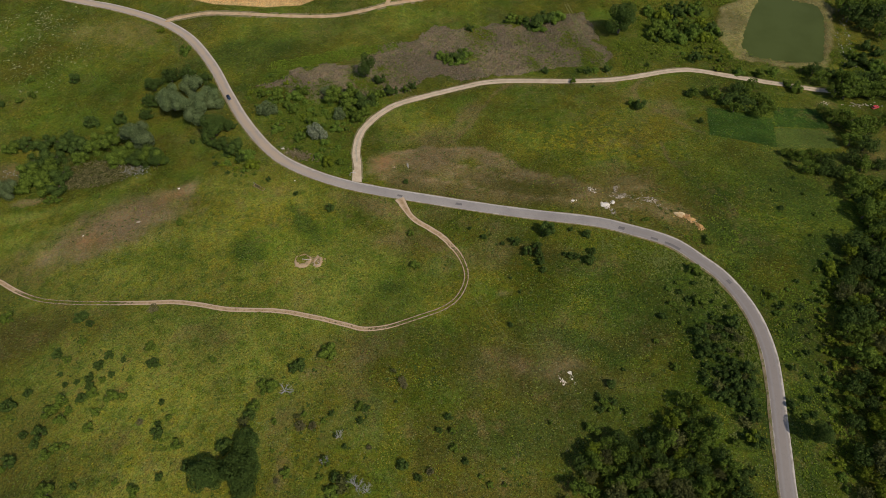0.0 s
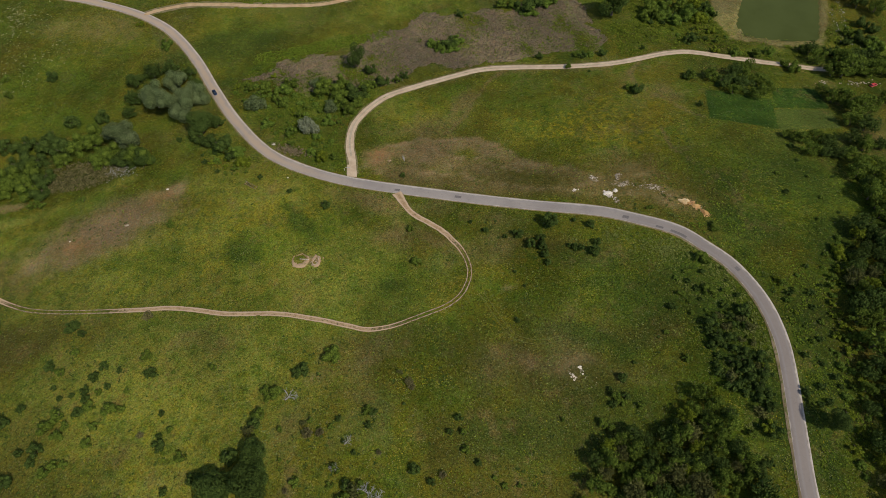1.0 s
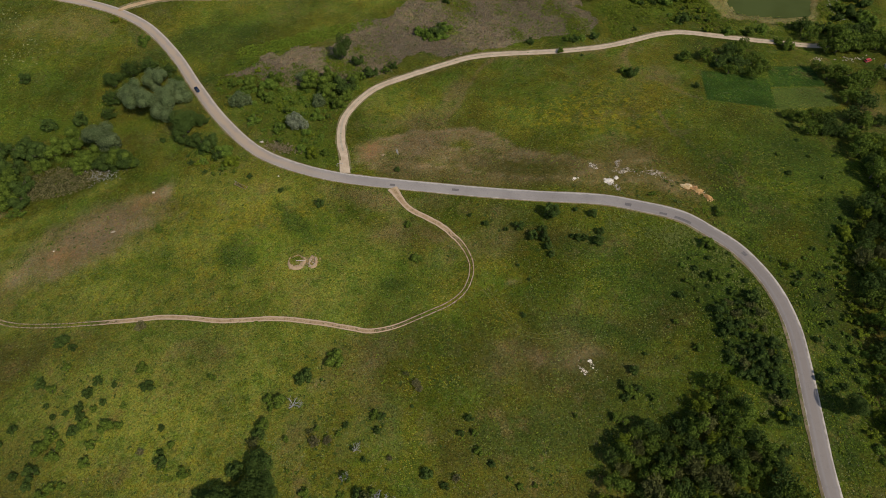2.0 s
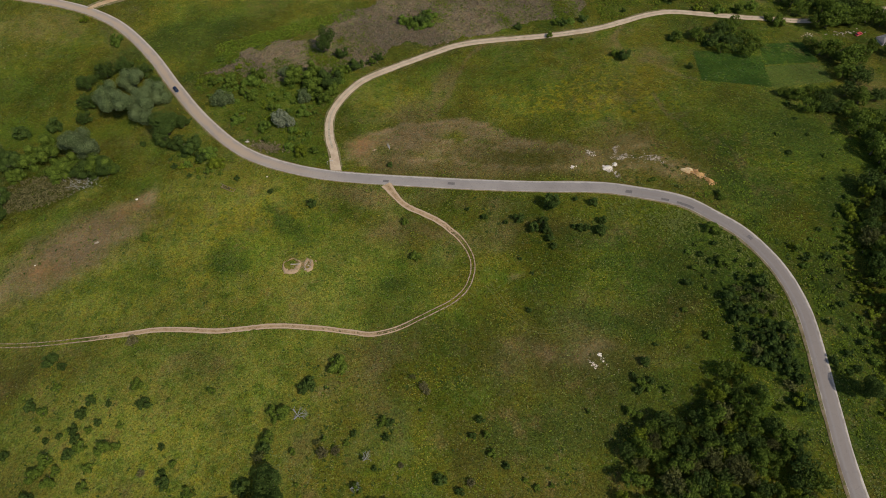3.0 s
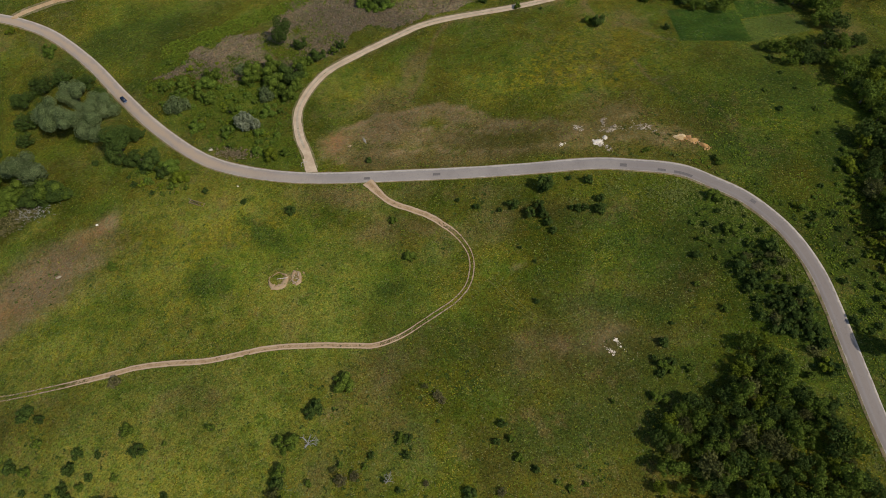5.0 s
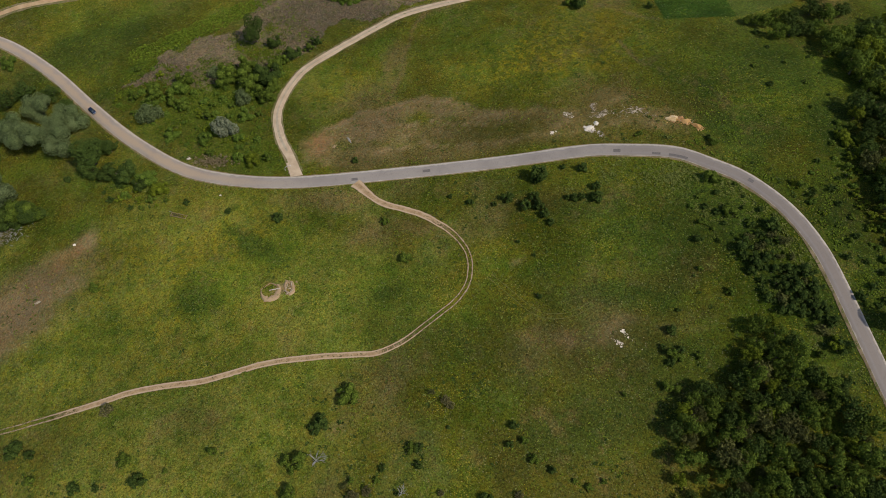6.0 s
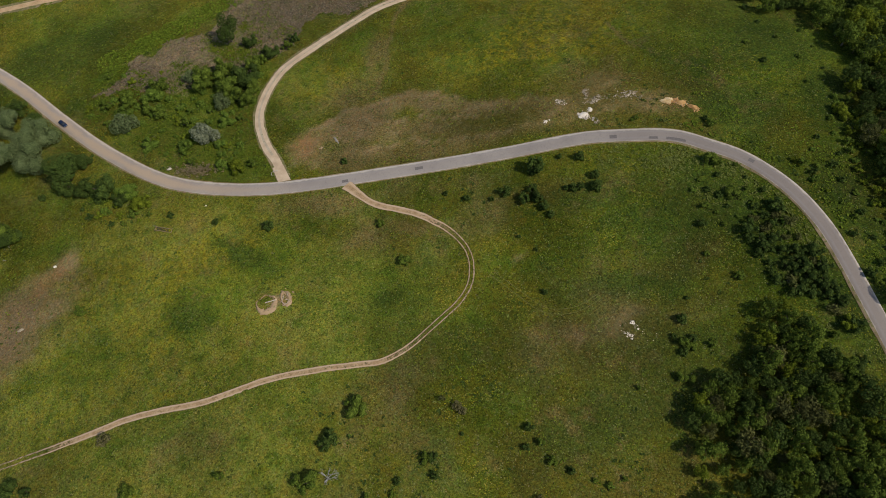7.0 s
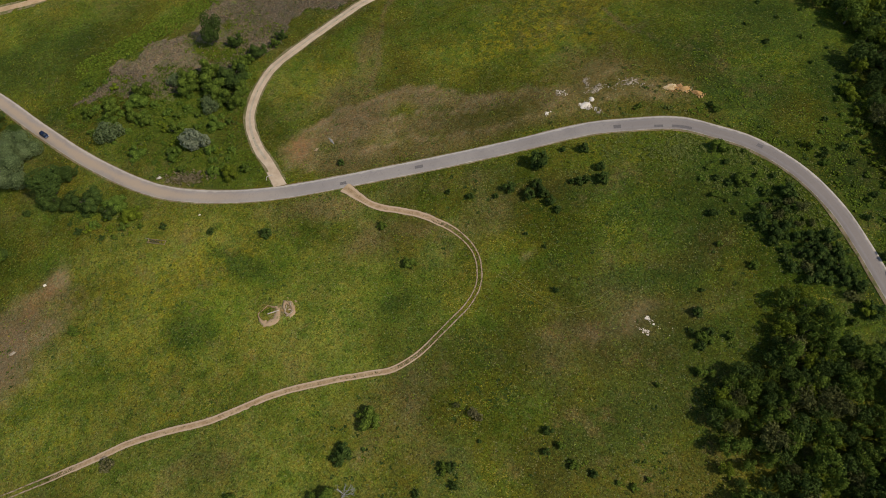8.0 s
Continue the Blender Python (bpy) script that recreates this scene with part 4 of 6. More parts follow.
def leaf_cloud(seed, lobes, leaves, size, inner=0.2, flat=0.85, spread=0.55, droop=0.0, reach=(0.28, 0.5), loose=0.45):
    """Many small leaf sprays over a crown of uneven lobes, for a crown about 1 in radius with its middle at height 0."""
    r = np.random.RandomState(seed)
    centres, radii = [], []
    for k in range(lobes):
        a, c = 2 * math.pi * (k + r.rand() * 0.8) / lobes * 1.618 * 2, r.uniform(-0.75, 1)
        s = math.sqrt(max(0, 1 - c * c))
        d = spread * r.uniform(0.35, 1.25)
        centres.append((d * s * math.cos(a), d * s * math.sin(a), d * c * flat))
        radii.append(r.uniform(*reach))
    centres, radii = np.array(centres), np.array(radii)
    pick = r.choice(lobes, leaves * 3, p=radii**2 / (radii**2).sum())
    way = r.normal(size=(leaves * 3, 3))
    way /= np.linalg.norm(way, axis=1)[:, None]
    depth = np.where(r.rand(leaves * 3) < inner, r.uniform(0.4, 0.9, leaves * 3), r.uniform(0.9, 1.08, leaves * 3))
    p = centres[pick] + way * (radii[pick] * depth)[:, None]
    gap = np.linalg.norm(p[:, None] - centres[None], axis=2) / radii[None]
    keep = (gap.min(1) > np.where(depth < 0.9, 0.0, 0.8)) & (p[:, 2] > -0.9 * flat)
    p, way = p[keep][:leaves], way[keep][:leaves]
    count = len(p)
    normal = way + r.normal(scale=loose, size=(count, 3)) + np.array([0, 0, 0.35])
    normal /= np.linalg.norm(normal, axis=1)[:, None]
    u = np.cross(normal, r.normal(size=(count, 3)))
    u /= np.linalg.norm(u, axis=1)[:, None]
    v = np.cross(normal, u)
    s = size * r.uniform(0.6, 1.4, (count, 1))
    u, v = u * s, v * s * r.uniform(0.45, 0.8, (count, 1))
    tip = normal * s * 0.25
    quad = np.stack([p - u, p - v * 0.8 + tip, p + u, p + v - tip * droop], 1).reshape(-1, 3)
    faces = [(4 * k, 4 * k + 1, 4 * k + 2, 4 * k + 3) for k in range(count)]
    if inner <= 0.12:
        # the closed foliage inside each lobe
        knots, tris = lump()
        for c, rad in zip(centres, radii):
            base = len(quad)
            quad = np.vstack([quad, c + knots * (rad * 0.84 * r.uniform(0.82, 1.1, (len(knots), 1)))])
            faces += [tuple(base + i for i in f) for f in tris]
    return quad, faces


def lump():
    """The corners and faces of a twenty-sided ball."""
    bm = bmesh.new()
    bmesh.ops.create_icosphere(bm, subdivisions=1, radius=1)
    bm.verts.index_update()
    made = np.array([v.co[:] for v in bm.verts]), [tuple(v.index for v in f.verts) for f in bm.faces]
    bm.free()
    return made


def limb(verts, faces, a, b, ra, rb, sides=6):
    """A tapered branch between two places."""
    a, b = Vector(a), Vector(b)
    q = (b - a).to_track_quat("Z", "Y")
    base = len(verts)
    for at, r in ((a, ra), (b, rb)):
        for k in range(sides):
            verts.append(tuple(at + q @ Vector((r * math.cos(2 * math.pi * k / sides), r * math.sin(2 * math.pi * k / sides), 0))))
    for k in range(sides):
        faces.append((base + k, base + (k + 1) % sides, base + sides + (k + 1) % sides, base + sides + k))
    faces.append(tuple(base + sides + k for k in range(sides)))


def make_tree(name, seed, leaf, label, category, group, lobes=14, leaves=1500, size=0.085, rise=1.05, flat=0.85, spread=0.55, inner=0.2, reach=(0.28, 0.5), loose=0.45):
    """A tree or bush whose crown is 1 in radius, standing at the origin."""
    root = tagged(new(name), label, category, group)
    r = random.Random(seed)
    verts, faces = [], []
    stems = 1 if rise > 0.9 else 4
    for s in range(stems):
        foot = (0, 0, -0.05) if stems == 1 else (0.1 * math.cos(s * 1.7), 0.1 * math.sin(s * 1.7), -0.05)
        fork = (r.uniform(-0.08, 0.08) + foot[0] * 2, r.uniform(-0.08, 0.08) + foot[1] * 2, rise * 0.6)
        limb(verts, faces, foot, fork, 0.075 if stems == 1 else 0.035, 0.05 if stems == 1 else 0.02)
        for k in range(5 if stems == 1 else 2):
            a = k * 2.4 + r.random() + s
            end = (fork[0] + 0.5 * math.cos(a), fork[1] + 0.5 * math.sin(a), rise + r.uniform(-0.1, 0.4) * flat)
            limb(verts, faces, fork, end, 0.035 if stems == 1 else 0.015, 0.01, 5)
    link_mesh("trunk" if stems == 1 else "stem", verts, faces, BARK, root)
    quad, tri = leaf_cloud(seed, lobes, leaves, size, inner, flat, spread, 0.0, reach, loose)
    quad[:, 2] += rise
    quad[:, 2] = np.maximum(quad[:, 2], 0.03)
    link_mesh("crown", quad.tolist(), tri, leaf, root)
    return root


placed = set()


def put(kinds, x, y, r, tall=1.0, sink=0.05):
    """Set one of the kinds down at x, y with crown radius r; the first use takes the model itself, later ones a copy."""
    ob = kinds[int(rng.randint(len(kinds)))]
    if ob in THICKET and r < 3.2:
        ob = SMALL_THICKET[THICKET.index(ob)]
    s = r * rng.uniform(0.93, 1.07)
    want = Matrix.LocRotScale((x, y, h(x, y) - sink * r), Euler((0, 0, rng.uniform(0, 6.283))), (s, s * rng.uniform(0.9, 1.1), s * tall * rng.uniform(0.9, 1.1)))
    if ob.name not in placed:
        placed.add(ob.name)
        ob.matrix_basis = want
        return ob
    return copy_thing(ob, want @ Matrix.Diagonal((*[1 / c for c in ob.scale], 1)))


def unused(kinds):
    """Take away models that nothing used."""
    for ob in kinds:
        if ob.name not in placed:
            for o in (*ob.children_recursive, ob):
                bpy.data.objects.remove(o)


WILLOW = [make_tree("willow_tree", 11 + k, LEAF_SILVER, "grey-green willow tree with a dense rounded crown", "tree", "willows by the road", 12, 6500, 0.036, 0.95, 0.92, 0.84, 0.03, (0.30, 0.48), 0.16) for k in range(3)]
WILLOW_BUSH = [make_tree("willow_bush", 21 + k, m, "silvery willow bush in the damp grass", "bush", "willow bushes", 18, 1800, 0.066, 0.6, 0.75, 0.62, 0.2, (0.2, 0.42), 0.32) for k, m in enumerate((LEAF_SILVER, LEAF_GREY))]
OAK = [make_tree("broadleaf_tree", 31 + k, m, lab, "tree", "broadleaf trees", 30 + 2 * k, 1130, 0.089, 1.05, 0.85, 0.80, 0.2, (0.13, 0.33)) for k, (m, lab) in enumerate((
    (LEAF_GREEN, "mid-green broadleaf tree at the wood's edge"), (LEAF_DARK, "dark green broadleaf tree in a dense wood"), (LEAF_GREEN, "leafy green tree with a lobed crown"), (LEAF_YELLOW, "yellow-green young broadleaf tree"), (LEAF_OLIVE, "olive-grey broadleaf tree with thin foliage")))]
DARK = [make_tree("dark_tree", 41 + k, LEAF_DARK, "dark green dense tree standing in grass", "tree", "dark trees", 20, 4200, 0.048, 1.05, 0.9, 0.62, 0.15, (0.2, 0.44), 0.25) for k in range(3)]
BUSH = [make_tree("bush", 51 + k, m, "rounded green bush in the meadow", "bush", "meadow bushes", 12, 420, 0.116, 0.6, 0.8, 0.7, 0.12, (0.18, 0.40), 0.33) for k, m in enumerate((LEAF_DARK, LEAF_GREEN, LEAF_DARK, LEAF_GREEN))]
THICKET, SMALL_THICKET = [[make_tree("thicket_bush", 61 + k, m, "dense green bush in a thicket", "bush", "thicket bushes", lobes, leaves, size, 0.6, 0.85, 0.74, 0.05, (0.2, 0.42), 0.16) for k, m in enumerate((LEAF_MID, LEAF_GREEN, LEAF_DARK, LEAF_YELLOW))]
                          for lobes, leaves, size in ((18, 1850, 0.056), (10, 440, 0.110))]
OLIVE = [make_tree("scrub_bush", 71 + k, m, "sparse dry scrub bush on the slope", "bush", "dry scrub", 8, 240, 0.14, 0.6, 0.7, 0.62, 0.3) for k, m in enumerate((LEAF_OLIVE, LEAF_DRY))]

for x, y, r in [(-146.6, 256.0, 7.6), (-138.5, 270.5, 7.0), (-127.0, 256.5, 7.4), (-133.0, 247.5, 8.2), (-156.4, 228.4, 8.4), (-215.7, 200.2, 5.2)]:
    put(WILLOW, x, y, r * 0.93, 1.05)
for x, y, r in [(-92.9, 247.8, 5.6), (-64, 228.4, 6)]:
    put(WILLOW_BUSH[1:] if x > -70 and y < 235 else WILLOW_BUSH[:1], x, y, r)
for x, y, r in [(-118.0, 233.0, 8.2), (-127.5, 267.0, 4.6), (-144.2, 215.2, 6.0), (-160.6, 262.0, 5.2), (-163.0, 274.5, 5.6), (-154.5, 281.0, 5.6), (-146.0, 284.5, 4.6), (-161.0, 252.0, 3.8), (-152.0, 268.0, 5.2), (-133.5, 277.5, 4.8), (-111.4, 236.6, 4.5)]:
    put(DARK + OAK[1:2], x, y, r * 0.95, 0.85)
for x, y, r in [(-105.9, 219.8, 4.9), (-112.1, 223.1, 4.1), (-98.1, 215.7, 3.9), (-93.3, 207.9, 3.3), (-100.5, 212.7, 3), (-107.2, 211.8, 1.8), (-173.1, 328, 2.4), (-152.4, 306.1, 3.4), (-84.3, 198.2, 1.4), (-119.1, 226.7, 3.2)]:
    put(THICKET, x, y, r * 1.1)
for x, y, r in [(-146.4, 217.4, 6.5), (-211.4, 232.6, 5.1), (-222.6, 233.7, 4.4), (-199.8, 232.7, 6.1), (-191, 230.1, 6), (-182.7, 230.3, 5.9), (-173.7, 231.8, 6.6), (-162.7, 222.7, 6), (-166.8, 218.8, 5.4), (-209.5, 217.4, 6.4), (-202.1, 221.1, 6.4), (-201.5, 212.7, 7), (-209, 208.8, 6.3), (-199.2, 203, 6.9), (-193.5, 209.4, 5.5), (-191.7, 200.1, 4.7), (-210.1, 202.8, 4.9), (-195.2, 193.8, 2.7), (-190.1, 194.2, 2.7), (-169.6, 195.3, 1.6), (-227.2, 230.3, 4.5), (-188.1, 221.8, 4.2), (-154.3, 217.4, 5.2)]:
    put(THICKET[1:3], x, y, r * 1.1, 0.9)
for x, y, r in [(-192, 249.5, 5.1), (-175, 249.8, 5), (-212.7, 285, 4.3), (-238.1, 285.2, 2.8), (-233, 272.8, 2.8), (-238.6, 268, 2.4), (-247.8, 265.3, 2.4), (-129.8, 229.2, 1.6)]:
    put(BUSH, x, y, r)
for x, y, r in [(-58.4, 256.5, 6.0), (-50.1, 249.6, 6.2), (-41.4, 251.0, 5.6), (-44.4, 239.8, 4.5), (-49.0, 258.5, 5.0), (-34.0, 259.2, 3.4), (-28.1, 261.7, 3.4), (-21.1, 263.2, 2.9), (-16.7, 266.5, 2.6), (-37.4, 256.4, 3.6), (-34.8, 271.7, 3.7), (-40.5, 244.6, 4.0), (-49.5, 243.0, 3.4)]:
    put(THICKET[1:3], x, y, r * 0.98, 1.1)
for x, y, r in [(-80.2, 259.0, 5.0), (-76.2, 262.2, 4.0), (-78.8, 247.9, 3.3), (-89.5, 260.2, 4.0), (-98.1, 262.3, 2.9), (-85.5, 233.8, 3.3), (-54.6, 232.2, 3.3), (-72.9, 227.1, 3.3), (-83.0, 252.5, 3.4), (-70.5, 248.0, 2.6), (-60.9, 212.2, 2.8), (-49.9, 207.4, 2.2), (-92.0, 254.0, 3.2), (-70.0, 238.5, 2.6), (-60.0, 222.5, 3.0)]:
    put(THICKET[:2], x, y, r, 0.95)
put(THICKET[3:], -56.3, 208.1, 3.3, 1.0)
put(THICKET[3:], -101.5, 211.5, 2.0, 1.0)
for x, y, r in [(-54.2, 242.7, 3.8), (-63.0, 261.9, 3.7)]:
    put(WILLOW_BUSH[:1], x, y, r)
for x, y, r in [(55.3, 328.2, 5.6), (62.6, 332.8, 5.7), (69.7, 334.9, 5.7), (48.8, 331.7, 4.9), (42.1, 333.9, 4.2), (58.4, 324.1, 4.5), (8.6, 294.6, 5.2), (3.7, 292.6, 4.5), (13.5, 297.5, 4.2), (10.1, 290.6, 3.8), (15.9, 324.5, 2.9), (57.3, 280.1, 2.7), (77.6, 279.5, 2.7), (85.3, 279.2, 3.1), (80.5, 278.2, 2.7), (91.7, 279.9, 2.7), (-1.2, 296.4, 3.5)]:
    put(THICKET[:3], x, y, r, 0.8)
for x, y, r in [(127.8, 340.1, 4.8), (134.8, 333.2, 5.5), (142.4, 335.5, 5.2), (127.1, 321.1, 5.4), (134.4, 315.6, 5), (139.9, 311.1, 5.3), (149.4, 315.5, 5.4), (155.3, 312, 5), (147, 325.3, 4.7), (156.6, 329, 4.4), (157.7, 300.7, 3), (143.1, 290.4, 3.7), (122.6, 313.9, 3.8), (154.7, 280, 2.9), (164.7, 276.9, 3.6), (175.7, 276.3, 3.3), (184.6, 278.6, 3.4), (154.5, 341.4, 4.1)]:
    put(THICKET, x, y, r)
for x, y, r in [(71.5, 269.2, 2), (114.7, 283.8, 1.7), (132.4, 254.4, 3.7), (128.8, 254, 2), (100.5, 242.2, 3.8), (97.8, 245.8, 2.5), (128.1, 228.3, 1.9), (190.5, 262.5, 4.4), (188.5, 267.9, 2.9), (81.4, 264, 1)]:
    put(BUSH, x, y, r)
for x, y, r in [(131.8, 255.2, 2.7), (141.6, 252.6, 3.7), (146.3, 246.7, 4.2), (156.0, 257.0, 4.2), (164.1, 261.0, 4.0), (154.6, 243.2, 4.6), (164.9, 248.3, 4.2), (159.8, 236.4, 4.2), (148.8, 239.2, 3.4), (151.5, 250.5, 3.8), (159.0, 251.5, 3.8), (166.5, 240.5, 3.6), (144.0, 257.5, 2.8)]:
    put(OAK[:3] + THICKET[2:3], x, y, r * 1.08, 0.85)
for x, y, r in [(247.3, 343.3, 6.3), (248.3, 332.8, 6.6), (257.3, 339.2, 7.2), (260.3, 329.7, 7.1), (269.3, 338.2, 7.3), (253.2, 322.4, 5.2), (260.1, 315.7, 5.7)]:
    put(OAK[1:3], x, y, r)
for x, y, r in [(236.8, 296.5, 3.7), (240.1, 289.9, 4.5), (244.1, 286.5, 4.9), (246.5, 282, 4.9), (231.6, 287.6, 3.2), (239.1, 276.6, 4), (222.3, 277.2, 3.5), (216.7, 278.7, 3.1), (203.6, 281.7, 3.1), (251.7, 298.1, 4.2), (248.1, 304.3, 3.8)]:
    put(THICKET[:3], x, y, r)
for x, y, r in [(206.2, 270, 4.5), (209.8, 258, 5.6), (215, 257, 6.8), (224.1, 259.6, 6.1), (232.2, 259.9, 5.4), (238.3, 258.8, 5.4), (219.4, 269.2, 5.8), (206.5, 278.4, 4.6), (226, 269.6, 5.4), (234.5, 268.8, 6.3), (239.6, 263.3, 6.3)]:
    put(OAK[:3], x, y, r, 0.9)
for x, y, r in [(195.1, 238.7, 4.9), (197.4, 233, 5.6), (202.1, 230, 6.3), (203.5, 222, 7), (211.5, 225.7, 6.4), (196.2, 212.4, 6.1), (200.9, 208.1, 6.1), (188.9, 198.2, 5.8), (191, 191.9, 5.8), (170.1, 197.5, 5), (165.1, 197.8, 4.3), (173.2, 193.1, 5.3), (162.1, 199.5, 3.7), (163.8, 189, 4.5), (170.1, 188, 3.7), (176.1, 187.5, 4.6), (180.1, 185.4, 4.9), (159.5, 202, 2.8), (200.6, 193.7, 4.6), (188.4, 179.4, 5.6)]:
    put(OAK[:3], x, y, r * 0.84, 0.85)
for x, y, r in [(-182.5, 124.2, 3.5), (-148.8, 121.5, 3.8), (-147.5, 123.4, 2.7), (-143.2, 118.9, 2.4), (-142.8, 110.1, 2.1), (-150.7, 104.3, 2.9), (-145.4, 101.5, 2.6), (-128.6, 102.8, 2.5), (-113.4, 106.4, 3), (-109.5, 98.4, 3.1), (-122.1, 100.8, 1.5), (-101.1, 98.3, 1.4), (-86.7, 99.1, 1.9), (-131.3, 98.3, 2.8), (-145.4, 95.4, 1.5), (-132.5, 92.7, 2.5), (-127.1, 92.3, 2), (-124.5, 94.5, 1.7), (-116.4, 91.9, 1.7), (-131.3, 89.7, 2.5), (-141.4, 90.8, 1.5), (-137.1, 91.6, 1.8), (-154.9, 87.9, 2.3), (-160.1, 82.5, 3.7), (-138.6, 83.2, 3.5)]:
    put(BUSH, x, y, r * 0.86)
for x, y, r in [(-128.5, 86.3, 2.9), (-121, 84.7, 3.6), (-116, 85, 1.9), (-132.1, 84.6, 3), (-142.5, 79.1, 3.8), (-136.4, 76.3, 2.9), (-134.6, 79.6, 2.2), (-124.5, 78.7, 2.4), (-124.5, 72.5, 2.6), (-141.7, 71.5, 3.7), (-147.8, 70.8, 2), (-142, 66.9, 2.7), (-135.6, 63.2, 2.9), (-147.6, 60.9, 3.2), (-133.8, 65.4, 2.2), (-130.3, 65.7, 1.9), (-149.5, 58.7, 1.7), (-129.9, 50, 4.2), (-121.6, 52.5, 1.8), (-107.6, 53.1, 1.8), (-99.9, 50.3, 3.1), (-93.5, 54.7, 2.2), (-98.4, 69.9, 3.1), (-100, 73.6, 1.6), (-96.8, 75.6, 1.8)]:
    put(BUSH, x, y, r * 0.86)
for x, y, r in [(-106.4, 74.5, 1.4), (-101.1, 82.4, 1.4), (-90.4, 65.7, 2.2), (-43.7, 103, 3.8), (-53.8, 96.6, 3.1), (-55.9, 95.2, 2.2), (-62.7, 87.5, 3.1), (-64.8, 86.6, 2), (-18.5, 95.5, 1.5), (-15.1, 91.4, 1.9), (-14.4, 89.2, 1.7), (-29.9, 80.7, 2.1), (-27.9, 80, 1.7), (-29.4, 75.1, 1.7), (-39.8, 77.8, 1.5), (-49.6, 72.8, 2.1), (-45.7, 72.9, 1.9), (-69.5, 73.8, 2.6), (-68.1, 76.7, 2.6), (-66.7, 79.6, 2.6), (-52.2, 56.7, 2.1), (-74.4, 64.7, 3.2), (-84.9, 58.3, 2.8), (-65.9, 88.9, 2), (-42.2, 75.2, 1.3)]:
    put(BUSH + OLIVE, x, y, r)
for x, y, r in [(-39.5, 60.1, 2.1), (-32.8, 52.3, 3.6), (-30.6, 53.7, 2.8), (-35.7, 55, 2.4), (-36.3, 49.9, 3.2), (-14, 59.7, 2.4), (-8.2, 55.5, 1.6), (-4.4, 57.4, 1.6), (-37.6, 69.7, 1), (-1.3, 72.2, 1.5), (-51.6, 76.5, 1.5), (-49.1, 77.3, 1.3), (-33.8, 65.7, 1.2), (-25.4, 65.8, 1.2), (-59.2, 74.2, 1.5), (-40.8, 55.1, 1.6), (-58.1, 64, 1), (-17.2, 83.1, 0.8), (-54.9, 53.7, 1.2), (-118.3, 124.2, 2.6)]:
    put(BUSH + OLIVE, x, y, r)
for x, y, r in [(45.1, 159.4, 3.5), (43.9, 158.2, 2.2), (11.8, 164.1, 1), (17.9, 158.9, 1.2), (25.9, 154.7, 1), (31.4, 154.8, 2), (40.4, 151.3, 2), (61.3, 156.4, 1.7), (55, 159.6, 1), (36.1, 149.4, 1.9), (40.1, 147.9, 2.2), (40.7, 143.5, 1.9), (41.8, 140, 1.4), (53.3, 145.9, 1.7), (55.5, 144.8, 1.5), (60.5, 142.9, 2.2), (62.7, 146.9, 1.5), (51.1, 147, 1), (26.6, 114.5, 1.1), (31.3, 129.8, 0.7), (28.1, 137, 0.7)]:
    put(BUSH[::2], x, y, r * 1.22, 1.15)
for x, y, r in [(99.2, 133.8, 2.9), (101.1, 132.1, 2.2), (97.8, 119.2, 3.1), (60.8, 88.2, 2), (64.9, 77.3, 1.7), (50.7, 71.7, 2.1), (53.1, 70.4, 1.7), (83.8, 113.7, 1.8), (83.8, 92.7, 1.8), (79.3, 103.8, 1.1), (66.1, 93.4, 0.9), (3.2, 71.5, 1.7), (2, 77.1, 1.7), (3.8, 65.9, 1.8), (7.7, 61, 1.4), (12.6, 56, 1), (15.7, 53.1, 1.4), (20.7, 53.2, 1), (38.1, 74.6, 1.1), (55.9, 84.1, 1.1), (57.3, 81.2, 2.1), (58.9, 79, 1.9), (55.6, 78.5, 1.9), (60.6, 81.1, 1.7)]:
    put(BUSH, x, y, r)
for x, y, r in [(102.4, 65.4, 2.8), (103.2, 63.6, 2.2), (96.7, 64.7, 1.7), (117.6, 76.3, 2), (117.9, 73.1, 1.6), (123.6, 111.5, 1.7), (149.2, 131.1, 3.4), (124.5, 118.9, 1.9), (122.6, 121, 1.5), (125.1, 114, 1.4), (128.6, 94.8, 1.4), (128.1, 80.6, 1.4), (121.9, 89.5, 1.2), (95.4, 52.8, 3.4), (92.3, 53.1, 2.5), (99.2, 54.7, 1.7), (120.5, 71.7, 1.3)]:
    put(BUSH + THICKET, x, y, r)
for x, y, r in [(108.5, 146.9, 2), (108, 149.7, 1.3), (87.2, 162, 1.3), (85.8, 161.8, 0.8), (-17.6, 193.7, 1.6), (-69.5, 188, 1.7), (-51.6, 178.4, 2.4), (-14.5, 162.6, 2), (-121.1, 172.7, 2), (-12.1, 144.9, 2.2), (-10.6, 144.7, 1.4), (64.2, 176.6, 0.5)]:
    put(BUSH, x, y, r)
for x, y, r in [(-76.2, 54.9, 6.8), (-80.7, 57.4, 3.8), (-65.9, 55, 6.7), (-63.8, 58.5, 5.2), (-65.2, 65, 5.1), (-64.1, 51.1, 5.2), (-73.6, 54.2, 4.2)]:
    put(DARK, x, y, r, 0.9)
put(DARK, 105.4, 319.7, 10.3, 1.1)
put(DARK, -42.1, 277.3, 4.9, 1.6)


put(BUSH[1:2], -121.4, 174.1, 2.0)
put(DARK, 121.4, 64.8, 4.7, 1.25)
for x, y, r in [(232, 229, 4.2), (240.5, 227, 4.6), (224.5, 233.5, 3.8), (246, 236, 4.4), (247, 249, 5.4), (250, 256, 5.6), (243.5, 254, 5.0), (229, 257.5, 4.8), (221, 259, 4.6)]:
    put(OAK[:3], x, y, r)


